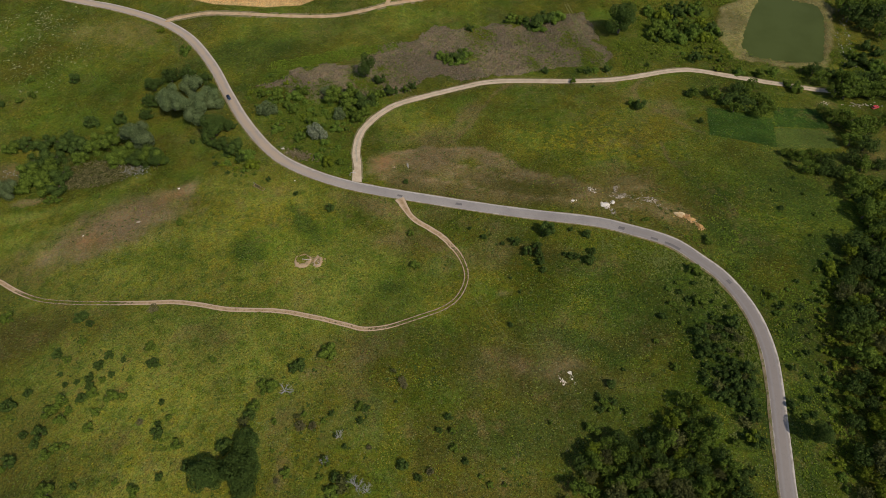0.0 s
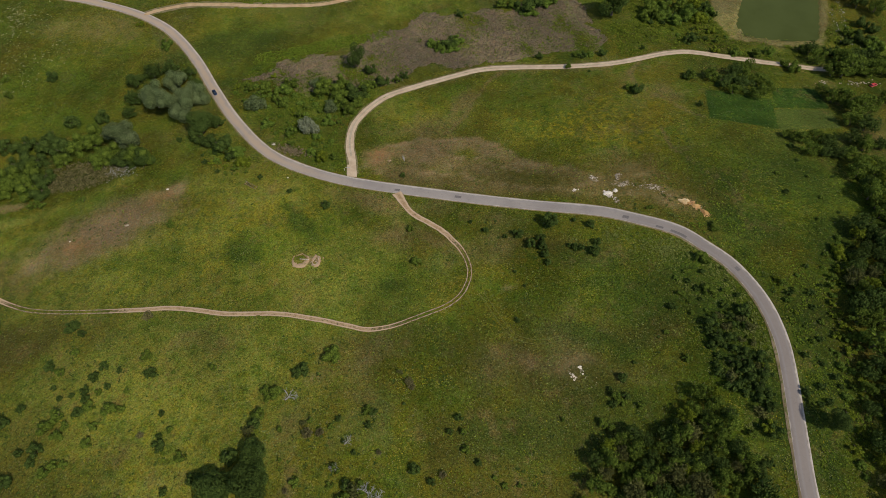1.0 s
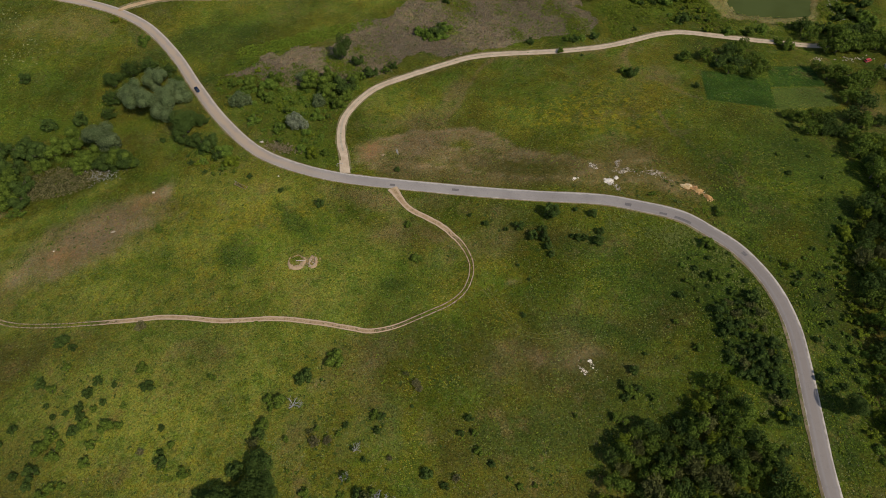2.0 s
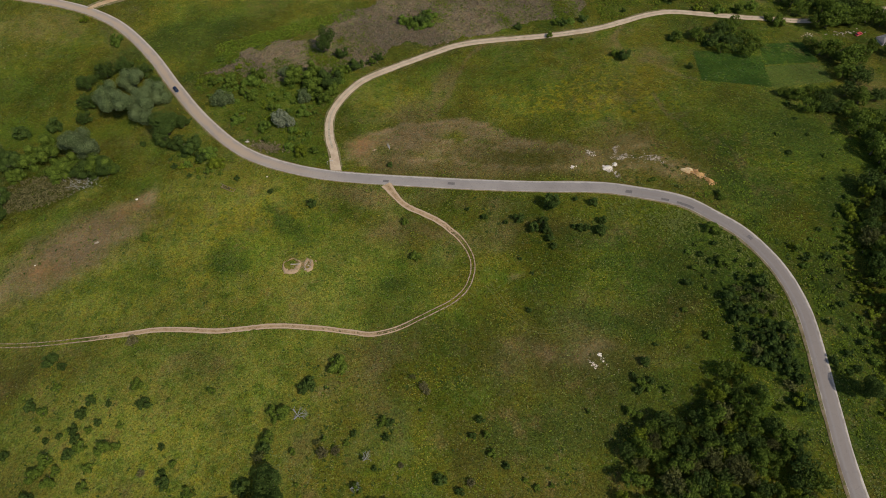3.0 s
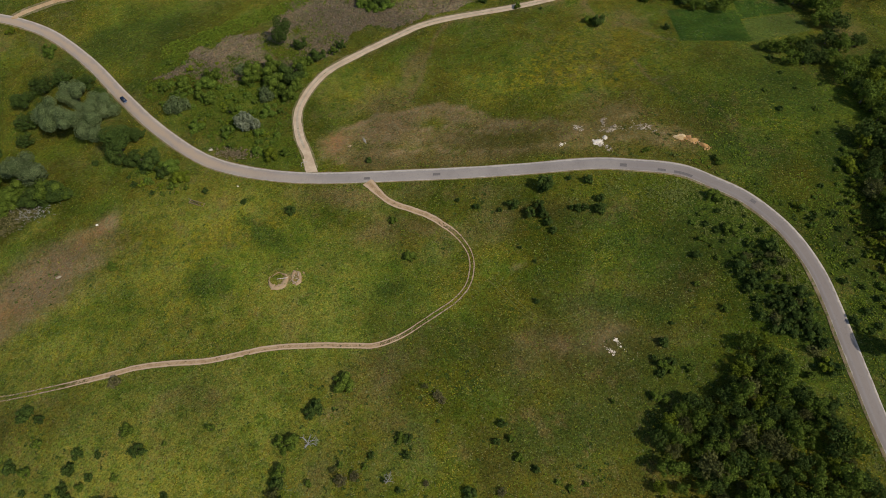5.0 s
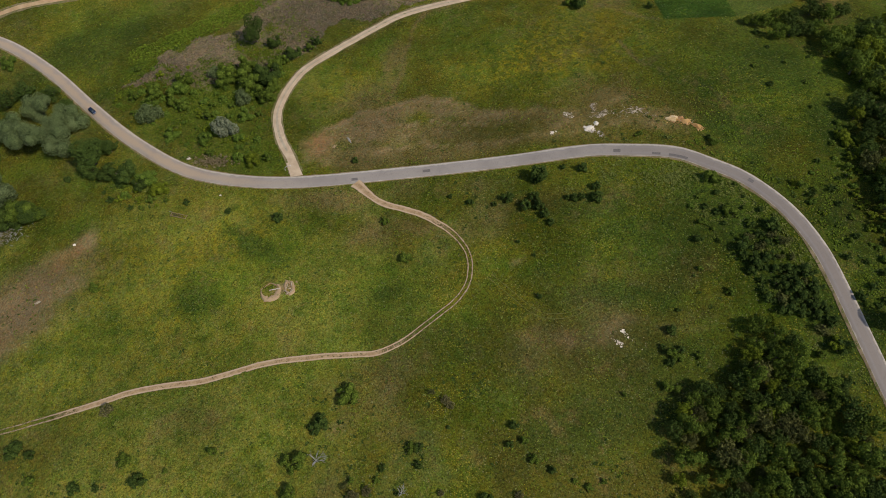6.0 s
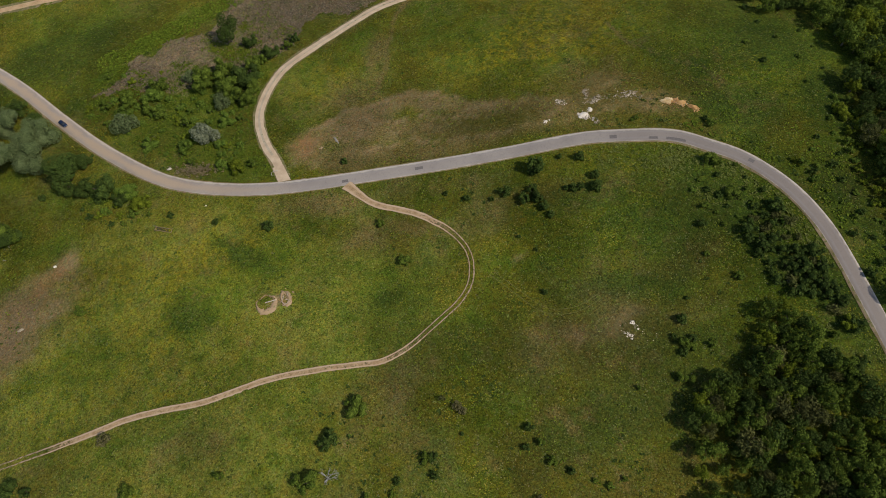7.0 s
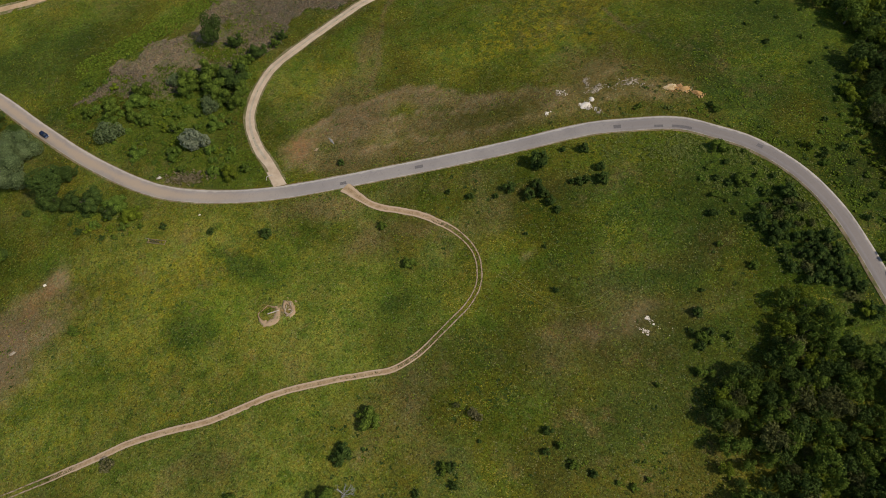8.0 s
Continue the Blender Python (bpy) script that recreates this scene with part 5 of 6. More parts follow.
def fill(ring, spacing, low, high, kinds, seed, tall=1.0, limit=400):
    """Trees spread unevenly over an area, never closer than the spacing."""
    r = np.random.RandomState(seed)
    xs, ys = [p[0] for p in ring], [p[1] for p in ring]
    kept = []
    for _ in range(6000):
        x, y = r.uniform(min(xs), max(xs)), r.uniform(min(ys), max(ys))
        if len(kept) < limit and inside(np.array([x]), np.array([y]), ring)[0] and all((x - a) ** 2 + (y - b) ** 2 > spacing**2 for a, b in kept):
            kept.append((x, y))
            put(kinds, x, y, r.uniform(low, high), tall)


WOOD_SOUTH = [(38.3, 39.0), (39.8, 46.6), (46.0, 52.7), (45.4, 59.1), (46.4, 63.0), (52.8, 64.2), (60.0, 67.9), (68.1, 65.4), (74.2, 69.8), (84.7, 81.9), (90.0, 80.9), (91.0, 72.5), (91.2, 61.1), (93.3, 50.5), (96.0, 40.2), (96.5, 35.2), (96.0, 12.0), (60.0, 5.0), (24.0, 22.0)]
THICKET_SOUTH = [(93.3, 105.9), (101.6, 112.3), (108, 108.1), (108.2, 93.1), (106, 76.4), (104, 63), (99.8, 76.9), (92.3, 83.6), (91.7, 92.3)]
WOOD_EAST = [(179.1, 179.3), (168.3, 147), (158.7, 140.8), (152.6, 123.9), (143.6, 109), (140.4, 95.2), (136.1, 78.6), (132.4, 63.4), (127.8, 45.9), (126.6, 33.5), (138.9, 33.2), (213.4, 181.8)]
MIXED = OAK[:3] * 3 + [OAK[1]] * 2 + [OAK[3]] * 2 + [OAK[4]] * 2
fill(WOOD_SOUTH, 3.7, 1.9, 4.1, MIXED, 3, 1.1)
fill(THICKET_SOUTH, 3.2, 1.4, 3.0, THICKET[2:3] * 4 + OLIVE[:1], 4, 0.85)
fill(WOOD_EAST, 4.6, 2.3, 5.0, MIXED, 5, 1.0)
fill([(98, 130), (106, 128), (109, 110), (106, 90), (96, 104), (86, 112), (88, 128)], 4.2, 0.7, 1.7, THICKET[:2] + BUSH, 8, 0.8, 26)
fill([(123, 105), (127, 120), (150, 135), (138, 105), (130, 74), (122, 72), (124, 85)], 5.5, 0.7, 1.8, THICKET + BUSH, 9, 0.8, 30)
fill([(128, 45), (133, 63), (137, 79), (141, 95), (144, 109), (153, 124), (159, 141), (152, 138), (140, 116), (134, 96), (128, 72), (124, 50)], 3.4, 1.0, 2.4, THICKET[3:] + THICKET[:2], 21, 0.9, 40)
fill([(152, 140), (178, 180), (160, 200), (140, 170)], 9.0, 0.8, 1.6, BUSH, 6, 0.8, 14)
fill([(-112, 262), (-92, 240), (-70, 214), (-50, 207), (-48, 226), (-34, 252), (-60, 268), (-95, 280)], 3.8, 0.8, 2.3, THICKET[:2] + THICKET[:1] + THICKET[3:], 12, 0.8, 80)
fill([(-112, 222), (-96, 206), (-88, 201), (-100, 200), (-118, 214)], 3.4, 1.0, 2.2, THICKET, 14, 0.8, 12)
fill([(127, 336), (126, 310), (144, 308), (166, 313), (167, 327), (149, 331), (133, 336)], 4.0, 1.8, 3.6, THICKET[:3], 15, 0.9, 34)
fill([(135, 347), (143, 333), (162, 340), (163, 352)], 4.2, 1.8, 3.4, THICKET[:3], 16, 0.9, 12)
fill([(135, 306), (140, 294), (158, 290), (168, 295), (162, 303)], 3.4, 0.9, 2.0, THICKET, 17, 0.8, 16)
unused(WILLOW + WILLOW_BUSH + OAK + DARK + BUSH + THICKET + SMALL_THICKET + OLIVE)


# ---------------------------------------------------------------- low growth
def open_ground(x, y):
    """Places that carry grass: no road, lane, track, water or ploughed field."""
    free = (line_distance(x, y, road_line) > 4.0) & (line_distance(x, y, lane_line) > 2.8) & (line_distance(x, y, track_line) > 1.9) & (line_distance(x, y, far_line) > 2.6)
    for ring in (POND, SAND_FIELD, PLOT_A, PLOT_B, PLOT_C):
        free &= ~inside(x, y, ring)
    return free


def spread_over(count, seed, low_y, high_y, patch=14, bias=2.0, keep=None):
    """Random places over the open land, gathered into drifts."""
    r = np.random.RandomState(seed)
    y = r.uniform(low_y, high_y, count * 4)
    x = r.uniform(-1, 1, count * 4) * (135 + 0.44 * y)
    weight = octaves(x, y, patch, seed + 50, 4) ** bias
    if keep is not None:
        weight = weight * keep(x, y)
    pick = (r.rand(count * 4) < weight / np.percentile(weight, 96)) & open_ground(x, y)
    return x[pick][:count], y[pick][:count]


def sprays(name, x, y, leaves, low, high, tall, material, label, seed, upright=0.0):
    """One object of many low plants, each a few pointed leaves round its foot."""
    r = np.random.RandomState(seed)
    n = len(x)
    z = height(x, y)
    size = r.uniform(low, high, n) * r.uniform(0.6, 1.3, n)
    made = []
    for k in range(leaves):
        a = r.uniform(0, 2 * math.pi, n)
        lean = r.uniform(0.3, 1.0, n) * (1 - upright)
        out = np.stack([np.cos(a) * lean, np.sin(a) * lean, r.uniform(0.45, 1.0, n) * tall], 1)
        side = np.stack([-np.sin(a), np.cos(a), r.uniform(-0.2, 0.2, n)], 1) * r.uniform(0.25, 0.5, n)[:, None] * (1 - 0.82 * upright)
        foot = np.stack([x + r.uniform(-0.4, 0.4, n) * size, y + r.uniform(-0.4, 0.4, n) * size, z - 0.12], 1)
        s = size[:, None]
        made.append(np.stack([foot - side * s * 0.25, foot + (out * 0.6 - side) * s, foot + out * s, foot + (out * 0.6 + side) * s], 1))
    verts = np.concatenate(made).reshape(-1, 3)
    faces = np.arange(len(verts)).reshape(-1, 4)
    return tagged(link_mesh(name, verts.tolist(), faces.tolist(), material), label, "vegetation", kind="stuff")


east = lambda x, y: 0.6 + 0.75 * np.clip((x + 10) / 60, 0, 1)
x, y = spread_over(29000, 101, 5, 330, 10, 2.0)
sprays("meadow_weeds", x, y, 3, 0.3, 0.72, 0.4, WEED_GREEN, "low green weeds all over the meadow", 1)
x, y = spread_over(15500, 102, 20, 330, 26, 4.0)
sprays("yellow_flowers", x, y, 3, 0.18, 0.42, 0.45, WEED_YELLOW, "drifts of small yellow meadow flowers", 2)
x, y = spread_over(14000, 103, 10, 330, 20, 3.5, east)
sprays("pale_herbs", x, y, 4, 0.25, 0.6, 0.35, WEED_PALE, "pale flowering herbs in loose drifts", 3)
x, y = spread_over(4200, 104, 0, 300, 24, 4.0)
far = np.random.RandomState(31)
for cx, cy, rx, ry, count in ((-35, 66, 26, 20, 230), (45, 145, 22, 12, 90), (5, 60, 25, 18, 90), (-125, 80, 30, 25, 110), (75, 125, 18, 15, 90)):
    x, y = np.concatenate([x, far.normal(cx, rx, count)]), np.concatenate([y, far.normal(cy, ry, count)])
keep = open_ground(x, y)
x, y = x[keep], y[keep]
sprays("dark_scrub", x, y, 7, 0.35, 0.8, 0.6, LEAF_DARK, "tiny dark shrubs scattered in the grass", 4)
near = np.random.RandomState(33)
x, y = np.concatenate([near.normal(-127, 7, 900), near.normal(-146, 9, 500), near.normal(-60, 5, 300), near.normal(-264, 9, 500)]), np.concatenate([near.normal(155, 5, 900), near.normal(152, 5, 500), near.normal(77, 6, 300), near.normal(345, 6, 500)])
sprays("grey_herbs", x, y, 5, 0.2, 0.45, 0.4, LEAF_SILVER, "patches of grey-green herbs in the meadow", 21)
x, y = np.concatenate([near.normal(-256, 12, 520), near.normal(-250, 16, 260), near.normal(-228, 14, 160)]), np.concatenate([near.normal(338, 8, 520), near.normal(292, 10, 260), near.normal(318, 12, 160)])
keep = open_ground(x, y)
sprays("white_umbels", x[keep], y[keep], 6, 0.35, 0.8, 0.5, UMBEL, "drifts of cream-white flowering umbels", 23)
x, y = np.concatenate([near.normal(90, 6, 420), near.normal(107, 3, 200)]), np.concatenate([near.normal(140, 3.5, 420), near.normal(120, 7, 200)])
keep = open_ground(x, y)
sprays("broad_herbs", x[keep], y[keep], 7, 0.35, 0.8, 0.5, WEED_PALE, "clumps of broad pale-leaved herbs below the road", 22)
# rank growth in the damp ground by the lane, along the pond and between wood and road
r = np.random.RandomState(9)
x, y = r.uniform(-110, -30, 9000), r.uniform(200, 285, 9000)
wx, wy = x + 16 * (octaves(x, y, 18, 61) - 0.5), y + 16 * (octaves(x, y, 18, 71) - 0.5)
pick = open_ground(x, y) & inside(wx, wy, [(-112, 262), (-90, 240), (-62, 206), (-46, 203), (-47, 226), (-30, 256), (0, 270), (-30, 275), (-60, 272), (-95, 284)]) & (octaves(x, y, 9, 76) > 0.4)
sprays("tall_herbs", x[pick], y[pick], 6, 0.4, 0.95, 0.6, WEED_LUSH, "tall rank herbs in damp ground", 11)
x, y = r.uniform(50, 150, 26000), r.uniform(0, 175, 26000)
pick = open_ground(x, y) & ~inside(x, y, CUT_BANK) & (line_distance(x, y, road_line) < 22) & (octaves(x, y, 7, 77) > 0.52) & (r.rand(len(x)) < 0.6)
inner = pick & (x < 113 - 0.35 * np.clip(y - 110, 0, 80))
sprays("roadside_herbs", x[inner], y[inner], 6, 0.4, 0.9, 0.5, WEED_PALE, "pale green herbs on the road banks", 12)
inner = pick & ~inner
sprays("bank_herbs", x[inner], y[inner], 6, 0.4, 0.9, 0.5, WEED_LUSH, "lush green herbs between road and wood", 18)
x, y = r.uniform(100, 245, 9000), r.uniform(276, 370, 9000)
pick = open_ground(x, y) & ~inside(x, y, BANK) & (octaves(x, y, 14, 79) > 0.45)
sprays("marsh_herbs", x[pick], y[pick], 6, 0.6, 1.3, 0.6, WEED_GREEN, "lush herbs in the valley by the pond", 13)
x, y = r.uniform(-100, 100, 80000), r.uniform(258, 345, 80000)
wx, wy = x + 26 * (octaves(x, y, 30, 62) - 0.5), y + 22 * (octaves(x, y, 16, 72) - 0.5)
bed = inside(wx, wy, REED_BED) & open_ground(x, y)
thick = octaves(x * 0.9 + y * 0.35, (y - 0.35 * x) * 0.5, 14, 81)
pick = bed & (thick + 0.3 * r.rand(len(x)) > 0.40) & (r.rand(len(x)) < 0.55)
sprays("reed_bed", x[pick], y[pick], 4, 0.5, 1.0, 0.7, REED_LEAF, "dense bed of dry pinkish-brown reeds", 14, 0.7)
band = np.minimum(line_distance(x, y, [(-104, 287), (-79, 292), (-55, 298), (-30, 306)]), 20) + 5 * octaves(x, y, 9, 91)
pick = open_ground(x, y) & (band < 7.5) & (r.rand(len(x)) < 0.55)
sprays("band_herbs", x[pick], y[pick], 6, 0.4, 1.0, 0.6, WEED_LUSH, "bright green herb band along the reeds", 19)
pick = bed & (thick + 0.2 * r.rand(len(x)) < 0.5) & (r.rand(len(x)) < 0.25)
sprays("reed_herbs", x[pick], y[pick], 6, 0.35, 0.9, 0.6, WEED_GREEN, "green herbs between the reeds", 15)
x, y = r.normal(-70, 4.5, 420), r.normal(214.5, 1.4, 420)
y = y - 0.35 * (x + 70)
sprays("dry_reeds", x, y, 5, 0.6, 1.2, 0.8, REED_PALE, "small stand of pale dry reeds", 17, 0.6)
x, y = r.uniform(-235, -150, 5000), r.uniform(198, 226, 5000)
pick = blob(x, y, -178, 212, 26, 10, 4) > 0.3
sprays("dry_marsh", x[pick], y[pick], 4, 0.7, 1.4, 0.7, LEAF_DRY, "dry brown marsh plants inside the copse", 16, 0.4)


# ---------------------------------------------------------------- earth, rocks and outcrops
def part(name, bm, material, parent, label="", smooth=False):
    mesh = bpy.data.meshes.new(name)
    bm.to_mesh(mesh)
    bm.free()
    mesh.materials.append(material)
    if smooth:
        mesh.polygons.foreach_set("use_smooth", [True] * len(mesh.polygons))
    ob = new(name, mesh)
    ob.parent = parent
    return tagged(ob, label)


def box(bm, lo, hi, m=Matrix.Identity(4)):
    v = [bm.verts.new(m @ Vector((x, y, z))) for z in (lo[2], hi[2]) for x, y in ((lo[0], lo[1]), (hi[0], lo[1]), (hi[0], hi[1]), (lo[0], hi[1]))]
    for f in ((3, 2, 1, 0), (4, 5, 6, 7), (0, 1, 5, 4), (1, 2, 6, 5), (2, 3, 7, 6), (3, 0, 4, 7)):
        bm.faces.new([v[k] for k in f])


def rock_mesh(seed, material, flat=0.6):
    bm = bmesh.new()
    bmesh.ops.create_icosphere(bm, subdivisions=1 + (seed % 2), radius=1)
    for v in bm.verts:
        n = v.co.normalized()
        v.co = n * (0.8 + 0.75 * noise.noise(n * 1.4 + Vector((seed, 0, 0))) + 0.3 * noise.noise(n * 5 + Vector((seed, 3, 0))))
        v.co.z *= flat
    mesh = bpy.data.meshes.new("stone")
    bm.to_mesh(mesh)
    bm.free()
    mesh.materials.append(material)
    return mesh


def earth_patch(name, cx, cy, rx, ry, turn, material, relief, seed, parent, base=None):
    """A ragged sheet of bare earth or scree with a rough surface, its rim sunk into the ground."""
    bx, by = base or (cx, cy)
    rings, spokes = 9, 44
    verts, faces = [], []
    for k in range(rings + 1):
        t = k / rings
        for j in range(spokes):
            a = 2 * math.pi * j / spokes
            rag = 0.9 + 0.4 * noise.noise(Vector((1.5 * math.cos(a), 1.5 * math.sin(a), seed * 7.3))) + 0.28 * noise.noise(Vector((4.5 * math.cos(a), 4.5 * math.sin(a), seed)))
            u, v = rx * t * max(0.25, rag) * math.cos(a), ry * t * max(0.25, rag) * math.sin(a)
            c, s = math.cos(radians(turn)), math.sin(radians(turn))
            x, y = cx + u * c - v * s, cy + u * s + v * c
            up = relief * (0.5 + noise.noise(Vector((x * 0.5, y * 0.5, seed)))) * (1 - t**2) + 0.22 - 0.5 * t**4
            verts.append((x - bx, y - by, h(x, y) - h(bx, by) + up))
    for k in range(rings):
        for j in range(spokes):
            faces.append((k * spokes + j, k * spokes + (j + 1) % spokes, (k + 1) * spokes + (j + 1) % spokes, (k + 1) * spokes + j))
    return link_mesh(name, verts, faces, material, parent, True)


def outcrop(name, cx, cy, patches, stones, material, label, seed, flat=0.55):
    """Patches of broken ground with stones lying in them. patches: x, y, radii, turn, relief; stones: count, reach, smallest, largest."""
    root = tagged(new(name), label, "outcrop")
    root.location = (cx, cy, h(cx, cy))
    for k, (px, py, rx, ry, turn, relief) in enumerate(patches):
        earth_patch("scree", px, py, rx, ry, turn, material, relief, seed + k, root, (cx, cy))
    r = random.Random(seed)
    count, reach, low, high = stones
    shapes = [rock_mesh(seed + k, material, flat) for k in range(3)]
    for k in range(count):
        px, py, rx, ry, turn, _ = r.choice(patches)
        x, y = px + r.gauss(0, rx * 0.4 * reach), py + r.gauss(0, ry * 0.4 * reach)
        ob = new("stone", r.choice(shapes))
        ob.parent = root
        s = r.uniform(low, high) ** 1.0
        ob.matrix_basis = Matrix.LocRotScale((x - cx, y - cy, h(x, y) - h(cx, cy) + 0.05 + 0.2 * s), Euler((r.uniform(-0.3, 0.3), r.uniform(-0.3, 0.3), r.uniform(0, 6))), (s, s * r.uniform(0.6, 1), s))
    return root


def vein_outcrop(name, cx, cy, veins, palette, label, seed):
    """Broken stones lying along veins. veins: ends, spread, count, smallest and largest stone."""
    root = tagged(new(name), label, "outcrop")
    root.location = (cx, cy, h(cx, cy))
    r = random.Random(seed)
    shapes = [rock_mesh(seed + 5 * k, m, 0.4) for k, m in enumerate(palette)]
    for ax, ay, bx, by, wide, count, low, high in veins:
        for _ in range(count):
            t = r.random()
            x, y = ax + (bx - ax) * t + r.gauss(0, wide), ay + (by - ay) * t + r.gauss(0, wide)
            s = (low + (high - low) * r.random() ** 2) * 0.68
            ob = new("stone", r.choice(shapes))
            ob.parent = root
            ob.matrix_basis = Matrix.LocRotScale((x - cx, y - cy, h(x, y) - h(cx, cy) + 0.05 + 0.08 * s), Euler((r.uniform(-0.4, 0.4), r.uniform(-0.4, 0.4), r.uniform(0, 6))), (s, s * r.uniform(0.5, 0.9), s))


SCREE = soil_material("scree_earth", (0.27, 0.210, 0.140), (0.46, 0.38, 0.27), 0.0, 0.5, True)
OCHRE_PALE = soil_material("ochre_cream", (0.42, 0.27, 0.11), (0.62, 0.47, 0.27), 0.0, 0.5)
OCHRE_DARK = soil_material("ochre_shade", (0.26, 0.13, 0.05), (0.40, 0.23, 0.10), 0.0, 0.2)
PALE_EARTH = soil_material("pale_earth", (0.25, 0.195, 0.130), (0.42, 0.345, 0.250), 0.2, 0.4)
vein_outcrop("chalk_outcrop", 71.9, 172.4, [(70.4, 173.6, 73.0, 171.2, 0.75, 46, 0.3, 1.1), (73.0, 171.2, 73.6, 168.2, 0.35, 16, 0.15, 0.5), (66.0, 184.4, 68.6, 180.6, 0.7, 34, 0.15, 0.65), (73.4, 173.6, 75.8, 173.4, 0.5, 16, 0.15, 0.6)], [CHALK, CHALK, GREY_STONE], "bright white chalk outcrop on the cut bank", 3)
vein_outcrop("pale_scree", 84, 175, [(74.5, 176.0, 79.5, 184.0, 0.5, 34, 0.15, 0.5), (76.0, 176.8, 84.0, 176.4, 0.6, 40, 0.15, 0.6), (84.0, 174.6, 93.0, 171.0, 0.6, 46, 0.12, 0.5), (88.0, 178.0, 90.0, 175.5, 0.6, 14, 0.15, 0.5), (93.0, 170.0, 98.0, 166.5, 0.6, 26, 0.12, 0.45), (78.0, 172.0, 88.0, 170.0, 0.9, 24, 0.1, 0.3)], [PALE_EARTH, PALE_EARTH, GREY_STONE], "pale stony scree streaks on the bank", 13)
vein_outcrop("ochre_outcrop", 104, 160.5, [(100.6, 163.8, 103.6, 162.2, 0.8, 50, 0.3, 1.1), (103.4, 161.0, 106.4, 158.8, 0.8, 50, 0.25, 0.9), (106.6, 157.2, 108.6, 154.0, 0.6, 46, 0.25, 0.8), (100.0, 160.8, 104.0, 158.6, 0.7, 22, 0.15, 0.5)], [OCHRE, OCHRE, OCHRE_DARK, PALE_EARTH], "orange and cream earth outcrop in the bank", 23)
vein_outcrop("cream_stones", 102.0, 163.0, [(101.0, 163.6, 102.8, 162.8, 0.5, 18, 0.2, 0.7)], [CHALK, PALE_EARTH], "cream stones in the orange outcrop", 33)
outcrop("small_chalk_patch", 58.4, 176.6, [(58.4, 176.6, 1.0, 0.6, 0, 0.15)], (14, 1.9, 0.1, 0.35), CHALK, "small white stony patch in dry grass", 43)
vein_outcrop("meadow_stones", 46.4, 91.8, [(46.8, 94.0, 47.8, 91.6, 0.4, 34, 0.2, 0.9), (43.6, 91.4, 44.6, 89.4, 0.5, 34, 0.18, 0.75), (42.0, 93.5, 51.5, 88.0, 1.5, 26, 0.1, 0.35)], [CHALK, PALE_EARTH], "white stones in a worn meadow patch", 53)
outcrop("soil_heap", -23.8, 204.2, [(-23.8, 204.2, 0.9, 0.6, 20, 0.5)], (8, 1.3, 0.12, 0.3), SPOIL, "small heap of pale orange earth", 63)
outcrop("grey_ash_patch", -17.2, 205.2, [(-17.2, 205.6, 0.6, 2.4, 10, 0.05)], (4, 1.5, 0.1, 0.2), ASH, "grey ashy strip in the dry grass", 73)
outcrop("pale_spot", -143, 176.6, [(-143, 176.6, 1.3, 0.8, 0, 0.1)], (5, 1.4, 0.1, 0.25), PALE_EARTH, "pale stony spot in bare ground", 83)

# single stones
for x, y, s, wide, label in ((-80.8, 219.8, 1.35, 0.55, "long pale boulder beside the road"), (-44.8, 101.3, 0.6, 0.8, "white stone beside a bush"), (-168.3, 170.5, 0.5, 0.9, "white stone on bare ground"),
                             (-71.2, 197.0, 0.4, 0.9, "small white stone in the grass"), (-128.6, 196.5, 0.7, 0.8, "pale stone at a bare patch")):
    stone = tagged(new("boulder", rock_mesh(int(x * 3) % 50, CHALK if s < 1 else GREY_STONE, 0.55)), label, "stone")
    stone.matrix_basis = Matrix.LocRotScale((x, y, h(x, y) + 0.2 * s), Euler((0, 0, -0.25)), (s, s * wide, s * 0.5))


BANKS = (("chalk_bank", 71.8, 172.4, 2.6, 1.9, -35, CHALK, "bare white chalk face in the bank"), ("chalk_bank", 75.2, 173.6, 1.1, 1.3, 10, CHALK, "small white chalk face beside the larger one"),
         ("ochre_bank", 101.6, 163.4, 2.6, 2.0, -25, OCHRE_PALE, "cream and orange earth face in the bank"), ("ochre_bank", 105.2, 160.2, 2.2, 1.6, -35, OCHRE, "bare orange earth face in the bank"),
         ("ochre_bank", 107.6, 156.4, 2.6, 1.1, -55, OCHRE, "narrow orange earth face in the bank"), ("ochre_bank", 104.0, 162.6, 1.8, 0.9, -30, OCHRE_DARK, "rusty brown earth face in the bank"),
         ("scree_bank", 79.2, 177.0, 3.6, 2.0, 12, SCREE, "pale stony earth face in the bank"), ("scree_bank", 77.6, 181.6, 1.6, 3.2, -12, SCREE, "pale crooked gully in the bank"), ("scree_bank", 90.0, 173.6, 5.6, 1.6, -14, SCREE, "pale stony earth streak in the bank"),
         ("scree_bank", 67.0, 182.4, 2.4, 1.6, -30, SCREE, "pale stony earth spot in the bank"), ("scree_bank", 74.6, 168.0, 1.2, 2.6, 8, SCREE, "pale wash of earth below the chalk"))
for name, x, y, rx, ry, turn, material, label in BANKS:
    face = earth_patch(name, x, y, rx, ry, turn, material, 0.5, int(x), None)
    face.location = (x, y, h(x, y))
    tagged(face, label, "outcrop")


